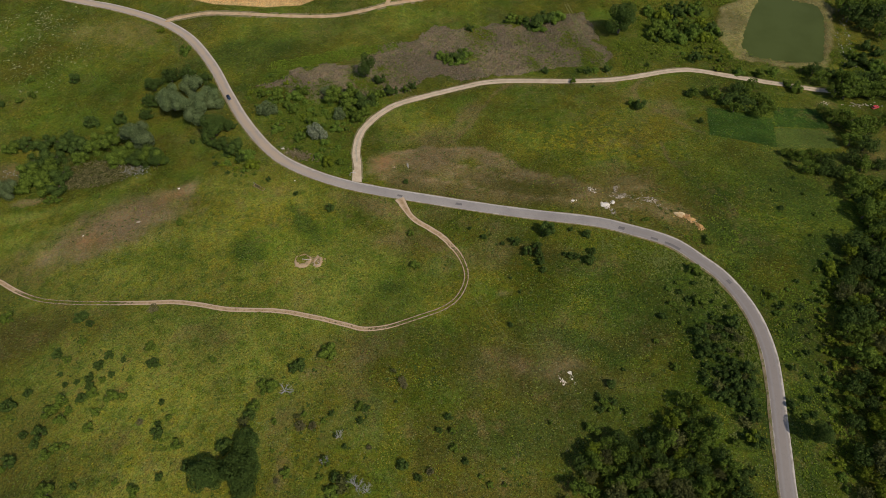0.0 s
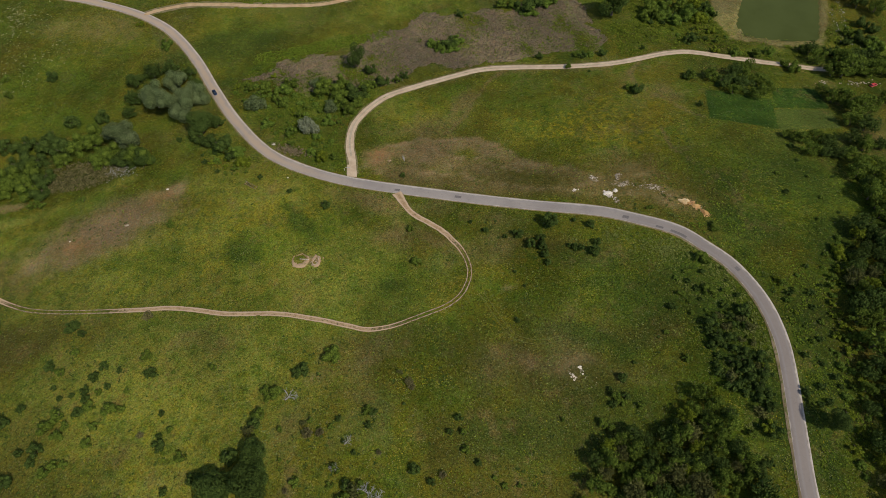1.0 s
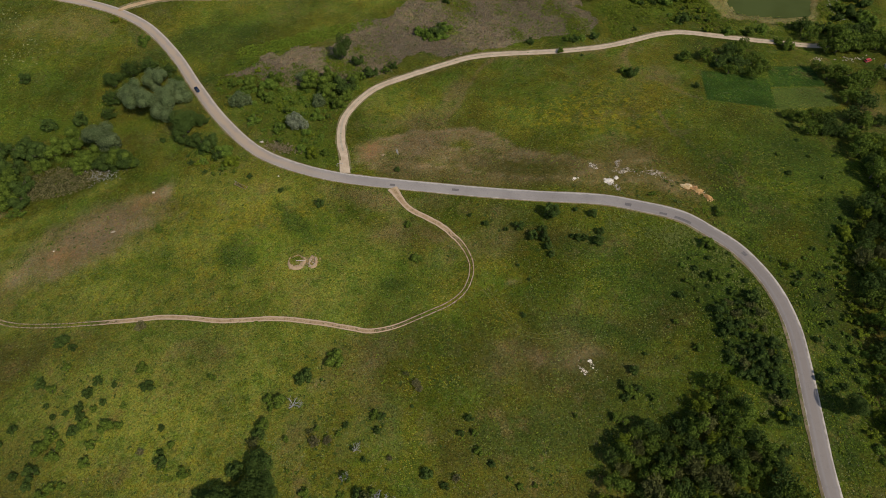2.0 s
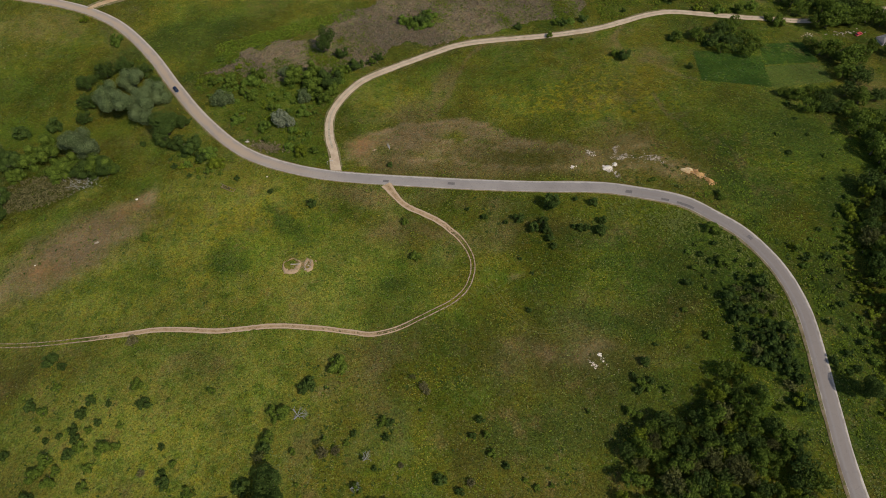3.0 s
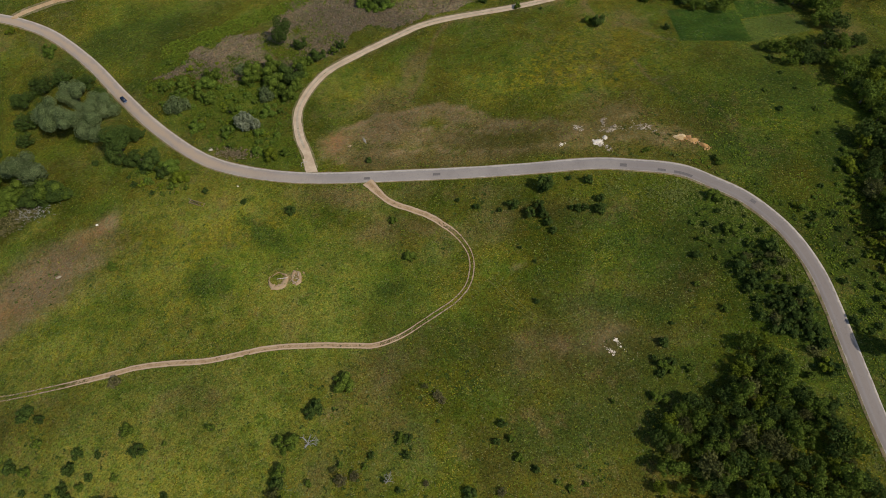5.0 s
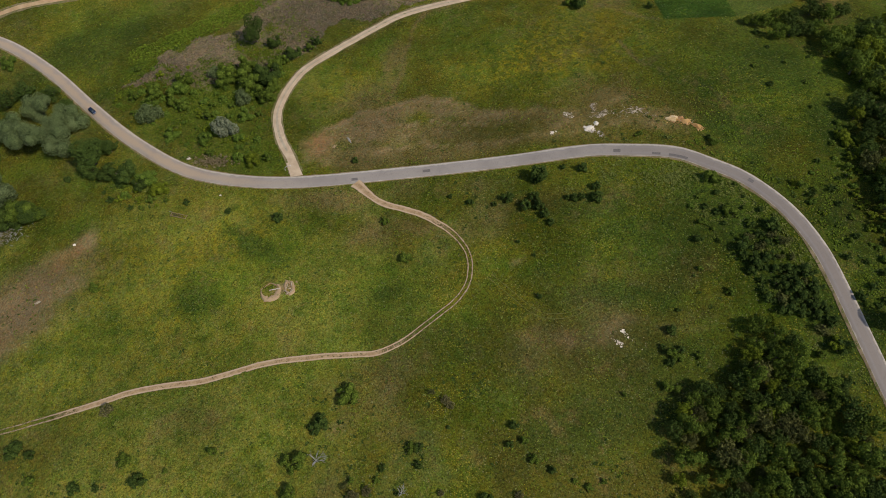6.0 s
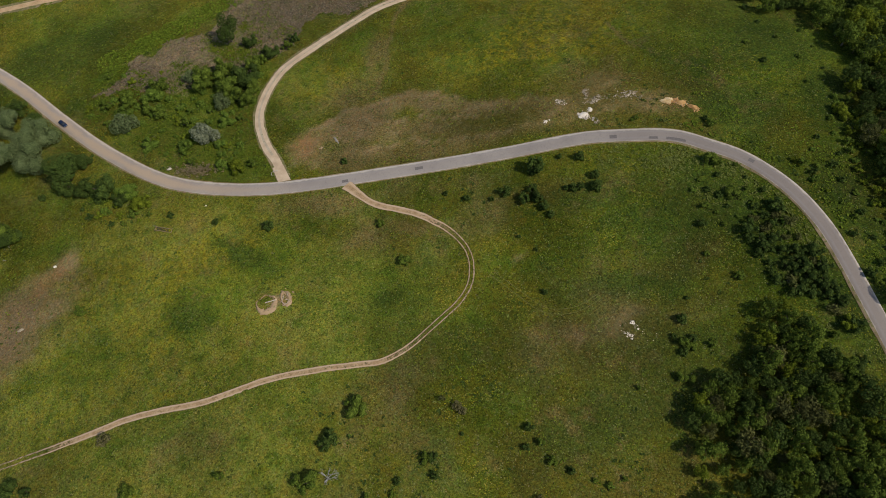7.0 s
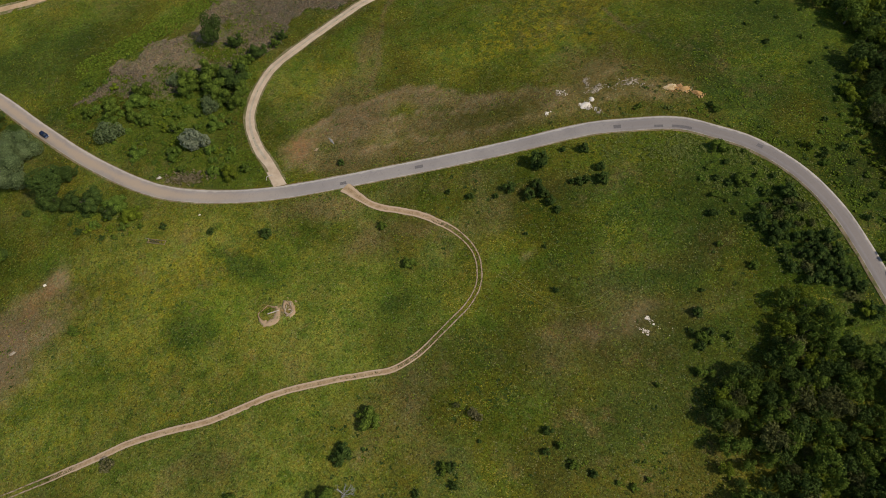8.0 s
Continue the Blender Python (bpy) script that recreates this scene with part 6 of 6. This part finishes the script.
def make_pit():
    """An old digging: a ragged ring of bare earth round a sunken floor."""
    root = tagged(new("earth_digging"), "shallow ring-shaped earth digging in the grass", "digging")
    cx, cy = -57.2, 148.0
    root.location = (cx, cy, h(cx, cy))
    def spoil_ring(px, py, rx, ry, seed, thick):
        """A ragged bank of thrown-up earth round a grassy middle; thick gives its breadth by angle."""
        verts, faces, spokes, rows = [], [], 48, 6
        for j in range(spokes):
            a = 2 * math.pi * j / spokes
            rag = 1 + 0.22 * noise.noise(Vector((1.6 * math.cos(a), 1.6 * math.sin(a), seed))) + 0.2 * noise.noise(Vector((5 * math.cos(a), 5 * math.sin(a), seed)))
            inner = max(0.12, 1 - thick(a) * (1 + 0.6 * noise.noise(Vector((3 * math.cos(a), 3 * math.sin(a), seed + 4)))))
            for k in range(rows + 1):
                t = k / rows
                f = (inner + (1 - inner) * t) * rag
                x, y = px + rx * f * math.cos(a), py + ry * f * math.sin(a)
                up = 0.12 + 0.55 * math.sin(math.pi * t) * (0.6 + 0.5 * noise.noise(Vector((x, y, seed)))) - 0.25 * (t in (0, 1))
                verts.append((x - cx, y - cy, h(x, y) - h(cx, cy) + up))
        for j in range(spokes):
            for k in range(rows):
                a, b = j * (rows + 1) + k, (j + 1) % spokes * (rows + 1) + k
                faces.append((a, a + 1, b + 1, b))
        link_mesh("spoil", verts, faces, SPOIL, root, True)

    spoil_ring(-60.4, 148.4, 3.9, 3.5, 3, lambda a: 0.38 - 0.34 * math.sin(a) + 0.1 * math.cos(a))
    spoil_ring(-53.8, 148.0, 2.0, 3.2, 8, lambda a: 0.55 + 0.2 * math.cos(a))
    w = np.random.RandomState(6)
    tufts = np.stack([w.normal(-60.8, 1.5, 60), w.normal(149.8, 0.7, 60)], 1)
    quad, tri = [], []
    for k, (x, y) in enumerate(tufts):
        a, s = w.uniform(0, 6.28), w.uniform(0.25, 0.6)
        p = np.array([x - cx, y - cy, h(x, y) - h(cx, cy) + 0.5])
        d, e = np.array([math.cos(a), math.sin(a), 0.5]) * s, np.array([-math.sin(a), math.cos(a), 0]) * s * 0.5
        tri.append(tuple(range(4 * k, 4 * k + 4)))
        quad += [tuple(p), tuple(p + d * 0.5 - e), tuple(p + d), tuple(p + d * 0.5 + e)]
    tagged(link_mesh("undergrowth", quad, tri, WEED_GREEN, root), "green weeds inside the digging", kind="stuff")
    old = plain_material("broken_board", (0.34, 0.27, 0.19), 0.85, vary=0.35)
    for k, (x, y, length, turn) in enumerate(((-54.6, 148.4, 2.2, 60), (-53.4, 147.0, 1.8, -35), (-54.2, 145.8, 2.4, 20), (-52.8, 148.8, 1.5, 85), (-55.2, 146.6, 1.6, -60))):
        bm = bmesh.new()
        box(bm, (-length / 2, -0.13, 0.0), (length / 2, 0.13, 0.06))
        board = part("board", bm, old, root)
        board.matrix_basis = pose(x - cx, y - cy, h(x, y) - h(cx, cy) + 0.55 + 0.05 * k, 6, 5, turn)
    r = random.Random(5)
    shapes = [rock_mesh(70 + k, SPOIL, 0.7) for k in range(2)]
    for k in range(16):
        x, y = -54 + r.gauss(0, 1.2), 147.8 + r.gauss(0, 1.6)
        ob = new("stone", r.choice(shapes))
        ob.parent, s = root, r.uniform(0.2, 0.6)
        ob.matrix_basis = Matrix.LocRotScale((x - cx, y - cy, h(x, y) - h(cx, cy) + 0.15), Euler((0, 0, r.uniform(0, 6))), (s, s * 0.7, s))
    bm = bmesh.new()
    box(bm, (-1.9, -0.16, 0.0), (1.9, 0.16, 0.08))
    bmesh.ops.bevel(bm, geom=bm.edges[:], offset=0.015, segments=1, affect="EDGES")
    plank = part("plank", bm, plain_material("bleached_plank", (0.42, 0.35, 0.27), 0.8), None)
    plank.matrix_basis = pose(-58.8, 148.8, h(-58.8, 148.8) + 0.62, 2, 4, -4)
    tagged(plank, "bleached wooden plank across the digging", "plank")


def make_trough():
    root = tagged(new("feeding_trough"), "long weathered wooden trough overgrown with yellow weeds", "trough")
    root.matrix_basis = pose(-87.9, 193.4, h(-87.9, 193.4), 0, 0, -33)
    # the bottom is much darker than the boards round it
    floor_dark = plain_material("trough_mud", (0.040, 0.036, 0.018), 0.7)
    for y in (-0.75, 0.67):
        bm = bmesh.new()
        box(bm, (-3.1, y, 0.1), (3.1, y + 0.08, 0.62))
        part("side_board", bm, OLD_BOARD, root)
    for x in (-3.1, 3.02):
        bm = bmesh.new()
        box(bm, (x, -0.67, 0.1), (x + 0.08, 0.67, 0.62))
        part("end_board", bm, OLD_BOARD, root)
    bm = bmesh.new()
    box(bm, (-3.02, -0.67, 0.12), (3.02, 0.67, 0.2))
    part("floor_board", bm, floor_dark, root, "dark trough bottom")
    for x in (-3.2, 0, 3.12):
        for y in (-0.85, 0.75):
            bm = bmesh.new()
            box(bm, (x, y, -0.2), (x + 0.12, y + 0.12, 0.8))
            part("post", bm, OLD_BOARD, root)
    bm = bmesh.new()
    box(bm, (-4.6, 0.9, 0.02), (-3.2, 1.02, 0.12))
    part("loose_rail", bm, DEAD_WOOD, root)
    r = np.random.RandomState(4)
    quad, tri = [], []
    for k in range(160):
        p = np.array([r.uniform(-2.9, 2.9), r.uniform(-0.55, 0.55), 0.2])
        a, s = r.uniform(0, 6.28), r.uniform(0.15, 0.35)
        d, w = np.array([math.cos(a) * 0.5, math.sin(a) * 0.5, 1]) * s, np.array([-math.sin(a), math.cos(a), 0]) * s * 0.4
        tri.append(tuple(range(4 * k, 4 * k + 4)))
        quad += [tuple(p - w * 0.3), tuple(p + d * 0.6 - w), tuple(p + d), tuple(p + d * 0.6 + w)]
    link_mesh("undergrowth", quad, tri, WEED_YELLOW, root, label="yellow flowering weeds")


def make_barrier():
    root = tagged(new("bent_pole"), "bent white pole at the lane's mouth", "pole")
    root.location = (-44.4, 200.4, h(-44.4, 200.4))
    white = plain_material("white_paint", (0.42, 0.39, 0.34), 0.5)
    verts, faces = [], []
    points = [(-0.4, -0.9, 0.05), (-0.38, -0.3, 0.7), (0.0, 0.2, 0.9), (0.9, 0.35, 0.9), (2.1, 0.3, 0.8)]
    for a, b in zip(points, points[1:]):
        limb(verts, faces, a, b, 0.075, 0.075, 8)
    link_mesh("pipe", verts, faces, white, root)
    verts, faces = [], []
    limb(verts, faces, (2.1, 0.3, -0.2), (2.1, 0.3, 0.9), 0.08, 0.08, 8)
    link_mesh("post", verts, faces, white, root)


def branch(verts, faces, a, way, length, radius, depth, r):
    b = a + way * length
    limb(verts, faces, a, b, radius, radius * 0.6, 5)
    if depth:
        for _ in range(3):
            turn = Vector((r.gauss(0, 0.5), r.gauss(0, 0.5), r.gauss(0.12, 0.35)))
            branch(verts, faces, a + way * length * r.uniform(0.55, 1.0), (way + turn).normalized(), length * r.uniform(0.5, 0.8), radius * 0.55, depth - 1, r)


def make_dead_tree(x, y, size, seed, fallen=False):
    root = tagged(new("dead_tree"), "bleached grey dead tree with bare branches" if not fallen else "fallen bleached dead tree lying in grass", "tree", "dead trees")
    root.location = (x, y, h(x, y))
    r = random.Random(seed)
    verts, faces = [], []
    way = Vector((0.75, 0.35, 0.45)).normalized() if fallen else Vector((0.05, 0.05, 1)).normalized()
    limb(verts, faces, Vector((0, 0, -0.2)), way * size * 0.35, 0.05 * size, 0.035 * size, 7)
    link_mesh("trunk", verts, faces, DEAD_WOOD, root)
    for k in range(5):
        verts, faces = [], []
        a = 1.26 * k + r.random()
        out = (way * 0.7 + Vector((math.cos(a), math.sin(a), 0.5)) * 0.8).normalized()
        branch(verts, faces, way * size * r.uniform(0.2, 0.35), out, size * 0.32, 0.022 * size, 3, r)
        verts = [(vx, vy, max(vz, 0.04)) for vx, vy, vz in verts]
        link_mesh("branch", verts, faces, DEAD_WOOD, root)


def make_brushwood(x, y, reach, count, seed):
    root = tagged(new("brushwood_pile"), "tangle of bleached dead branches in the copse", "brushwood")
    root.location = (x, y, h(x, y))
    r = random.Random(seed)
    for _ in range(count):
        verts, faces = [], []
        px, py = r.gauss(0, reach), r.gauss(0, reach * 0.5)
        a = r.uniform(0, 6.28)
        base = Vector((px, py, h(x + px, y + py) - h(x, y) + 0.1))
        branch(verts, faces, base, Vector((math.cos(a), math.sin(a), r.uniform(0.1, 0.7))).normalized(), r.uniform(0.6, 1.4), 0.08, 1, r)
        link_mesh("branch", verts, faces, DEAD_WOOD, root)


make_pit()
make_trough()
make_barrier()
for x, y, size, seed, fallen in ((-58.9, 85.7, 5.5, 1, True), (-37.3, 68.8, 4.0, 2, True), (-39.6, 60.2, 4.2, 3, False), (-28.4, 51.9, 6.5, 4, False), (-25.0, 51.0, 5.0, 5, False)):
    make_dead_tree(x, y, size, seed, fallen)
make_brushwood(-155.5, 212.5, 4.5, 90, 3)
make_brushwood(-224.0, 213.0, 4.0, 22, 4)


# ---------------------------------------------------------------- cars, house and ruins
def loft(sections, material, name, parent, label="", mirror=True):
    """A closed skin through cross sections given as x and a ring of y, z."""
    bm = bmesh.new()
    rings = [[bm.verts.new((x, yy, zz)) for yy, zz in ring] for x, ring in sections]
    for a, b in zip(rings, rings[1:]):
        for k in range(len(a)):
            bm.faces.new((a[k], a[(k + 1) % len(a)], b[(k + 1) % len(a)], b[k]))
    bm.faces.new(list(reversed(rings[0])))
    bm.faces.new(rings[-1])
    bmesh.ops.recalc_face_normals(bm, faces=bm.faces[:])
    bmesh.ops.bevel(bm, geom=[e for e in bm.edges if e.calc_face_angle(0) > 0.5], offset=0.04, segments=2, affect="EDGES")
    return part(name, bm, material, parent, label, True)


def shell(half, low, high, tuck=0.06):
    return [(-half + tuck, low), (half - tuck, low), (half, low + 0.2), (half, high - 0.12), (half - tuck, high), (-half + tuck, high), (-half, high - 0.12), (-half, low + 0.2)]


def make_car(name, paint, label):
    root = tagged(new(name), label, "car")
    glass = plain_material("tinted_glass", (0.02, 0.025, 0.03), 0.08, vary=0.05, specular=0.6)
    rubber = plain_material("tyre_rubber", (0.03, 0.03, 0.03), 0.85)
    rim = plain_material("rim_metal", (0.45, 0.45, 0.46), 0.35, 0.8)
    body = loft([(-2.15, shell(0.70, 0.42, 0.78)), (-2.0, shell(0.84, 0.28, 0.92)), (-0.9, shell(0.87, 0.24, 0.98)), (0.7, shell(0.87, 0.24, 0.96)), (1.7, shell(0.83, 0.26, 0.82)), (2.1, shell(0.68, 0.34, 0.66))], paint, "body", root)
    loft([(-1.95, shell(0.68, 0.92, 1.02)), (-1.55, shell(0.68, 0.90, 1.40)), (-0.2, shell(0.69, 0.90, 1.46)), (0.35, shell(0.66, 0.90, 1.38)), (1.1, shell(0.70, 0.88, 0.98))], glass, "cabin_glass", root, "dark tinted windows")
    bm = bmesh.new()
    box(bm, (-1.62, -0.60, 1.40), (0.30, 0.60, 1.49))
    bmesh.ops.bevel(bm, geom=bm.edges[:], offset=0.04, segments=2, affect="EDGES")
    part("roof", bm, paint, root)
    for x, side in ((-1.35, -1), (-1.35, 1), (1.3, -1), (1.3, 1)):
        verts, faces = [], []
        limb(verts, faces, (x, side * 0.68, 0.32), (x, side * 0.89, 0.32), 0.32, 0.32, 20)
        faces.append(tuple(reversed(range(20))))
        wheel = link_mesh("wheel", verts, faces, rubber, root)
        verts, faces = [], []
        limb(verts, faces, (x, side * 0.80, 0.32), (x, side * 0.905, 0.32), 0.2, 0.18, 12)
        link_mesh("rim", verts, faces, rim, wheel)
    lamp = plain_material("lamp_glass", (0.75, 0.75, 0.72), 0.2)
    red = plain_material("rear_lamp", (0.35, 0.02, 0.02), 0.3)
    for y in (-0.58, 0.58):
        for x, m, word in ((2.0, lamp, "headlight"), (-2.1, red, "rear_light")):
            bm = bmesh.new()
            box(bm, (x - 0.07, y - 0.17, 0.60), (x + 0.07, y + 0.17, 0.74))
            bmesh.ops.bevel(bm, geom=bm.edges[:], offset=0.03, segments=2, affect="EDGES")
            part(word, bm, m, root)
        bm = bmesh.new()
        box(bm, (0.72, math.copysign(0.88, y) - 0.09, 0.92), (0.9, math.copysign(0.88, y) + 0.09, 1.04))
        part("mirror", bm, paint, root)
    return root


k = int(np.argmin(np.hypot(road_line[:, 0] + 117.5, road_line[:, 1] - 262.0)))
way = road_line[k + 1] - road_line[k - 1]
way = way / np.hypot(*way)
car = make_car("car", plain_material("dark_blue_paint", (0.012, 0.022, 0.055), 0.25, 0.3, 0.05, 1.0, 0.6), "dark blue estate car driving on the asphalt road")
spot = road_line[k] + np.array([way[1], -way[0]]) * 0.9
slope = math.atan2(h(*(road_line[k + 1])) - h(*(road_line[k - 1])), 4.0)
car.matrix_basis = Matrix.LocRotScale((spot[0], spot[1], h(*spot) + 0.17), Euler((0, -slope, math.atan2(way[1], way[0]))), None)
red_car = make_car("red_car", plain_material("faded_red_paint", (0.42, 0.03, 0.035), 0.4, 0.0, 0.15, 1.0, 0.5), "red car parked by the farmyard rubble")
red_car.matrix_basis = pose(228.1, 248.1, h(228.1, 248.1) + 0.02, 0, 0, 20)


def make_house(x, y, turn):
    root = tagged(new("farmhouse"), "small farmhouse with a grey tiled roof among trees", "house")
    root.matrix_basis = pose(x, y, h(x, y), 0, 0, turn) @ Matrix.Scale(0.72, 4)
    wall = plain_material("plaster_wall", (0.42, 0.38, 0.33), 0.9, vary=0.15, scale=1.5)
    roof = plain_material("grey_roof", (0.17, 0.150, 0.142), 0.85, vary=0.3, scale=2.0)
    dark = plain_material("window_glass", (0.03, 0.035, 0.04), 0.1, vary=0.1)
    bm = bmesh.new()
    box(bm, (-4.6, -3.4, -0.6), (4.6, 3.4, 3.0))
    part("wall", bm, wall, root)
    bm = bmesh.new()
    v = [bm.verts.new(c) for c in ((-5.2, -4.0, 2.9), (5.2, -4.0, 2.9), (5.2, 4.0, 2.9), (-5.2, 4.0, 2.9), (-2.6, 0, 5.4), (2.6, 0, 5.4))]
    for f in ((0, 1, 5, 4), (1, 2, 5), (2, 3, 4, 5), (3, 0, 4), (3, 2, 1, 0)):
        bm.faces.new([v[q] for q in f])
    part("roof", bm, roof, root)
    bm = bmesh.new()
    box(bm, (1.2, 0.3, 4.4), (1.8, 0.9, 6.0))
    part("chimney", bm, plain_material("chimney_brick", (0.30, 0.16, 0.11), 0.9), root)
    for px in (-2.8, 0.2, 2.8):
        bm = bmesh.new()
        box(bm, (px - 0.5, -3.44, 1.0), (px + 0.5, -3.36, 2.2))
        window = part("window", bm, dark, root)
        bm = bmesh.new()
        box(bm, (px - 0.6, -3.52, 0.92), (px + 0.6, -3.38, 1.0))
        part("sill", bm, wall, window)


make_house(236.6, 240.0, 12)
shapes = [rock_mesh(90, GREY_STONE, 0.7), rock_mesh(91, ASH, 0.7), rock_mesh(95, PALE_EARTH, 0.7)]


def rubble(name, x, y, reach_x, reach_y, count, seed, label, category, low=0.2, high=0.55):
    root = tagged(new(name), label, category)
    root.location = (x, y, h(x, y))
    r = random.Random(seed)
    for _ in range(count):
        px, py = r.gauss(0, reach_x), r.gauss(0, reach_y)
        ob = new("stone", r.choice(shapes))
        ob.parent, s = root, r.uniform(low, high)
        ob.matrix_basis = Matrix.LocRotScale((px, py, h(x + px, y + py) - h(x, y) + 0.25 * s), Euler((0, 0, r.uniform(0, 6))), (s, s * r.uniform(0.6, 1), s))


rubble("rubble_heap", 222.5, 250.8, 4.5, 1.2, 34, 5, "long heap of pale rubble by the farmyard", "rubble")
rubble("rubble_heap", 201.8, 251.4, 1.8, 1.1, 18, 6, "small heap of pale rubble beside a plot", "rubble")
rubble("rubble_heap", 203.5, 243.0, 0.9, 0.6, 8, 7, "few pale stones at a plot's edge", "rubble", 0.2, 0.5)
for k, (ax, ay, bx, by) in enumerate(((231, 290, 239, 322), (237, 288, 246, 330), (230, 289, 238, 287), (242, 330, 250, 335))):
    vein_outcrop("ruined_wall", ax, ay, [(ax, ay, bx, by, 1.1, int(2.2 * math.hypot(bx - ax, by - ay)), 0.2, 0.8)], [ASH, ASH, ASH], "low overgrown line of tumbled pale stones", 140 + k)
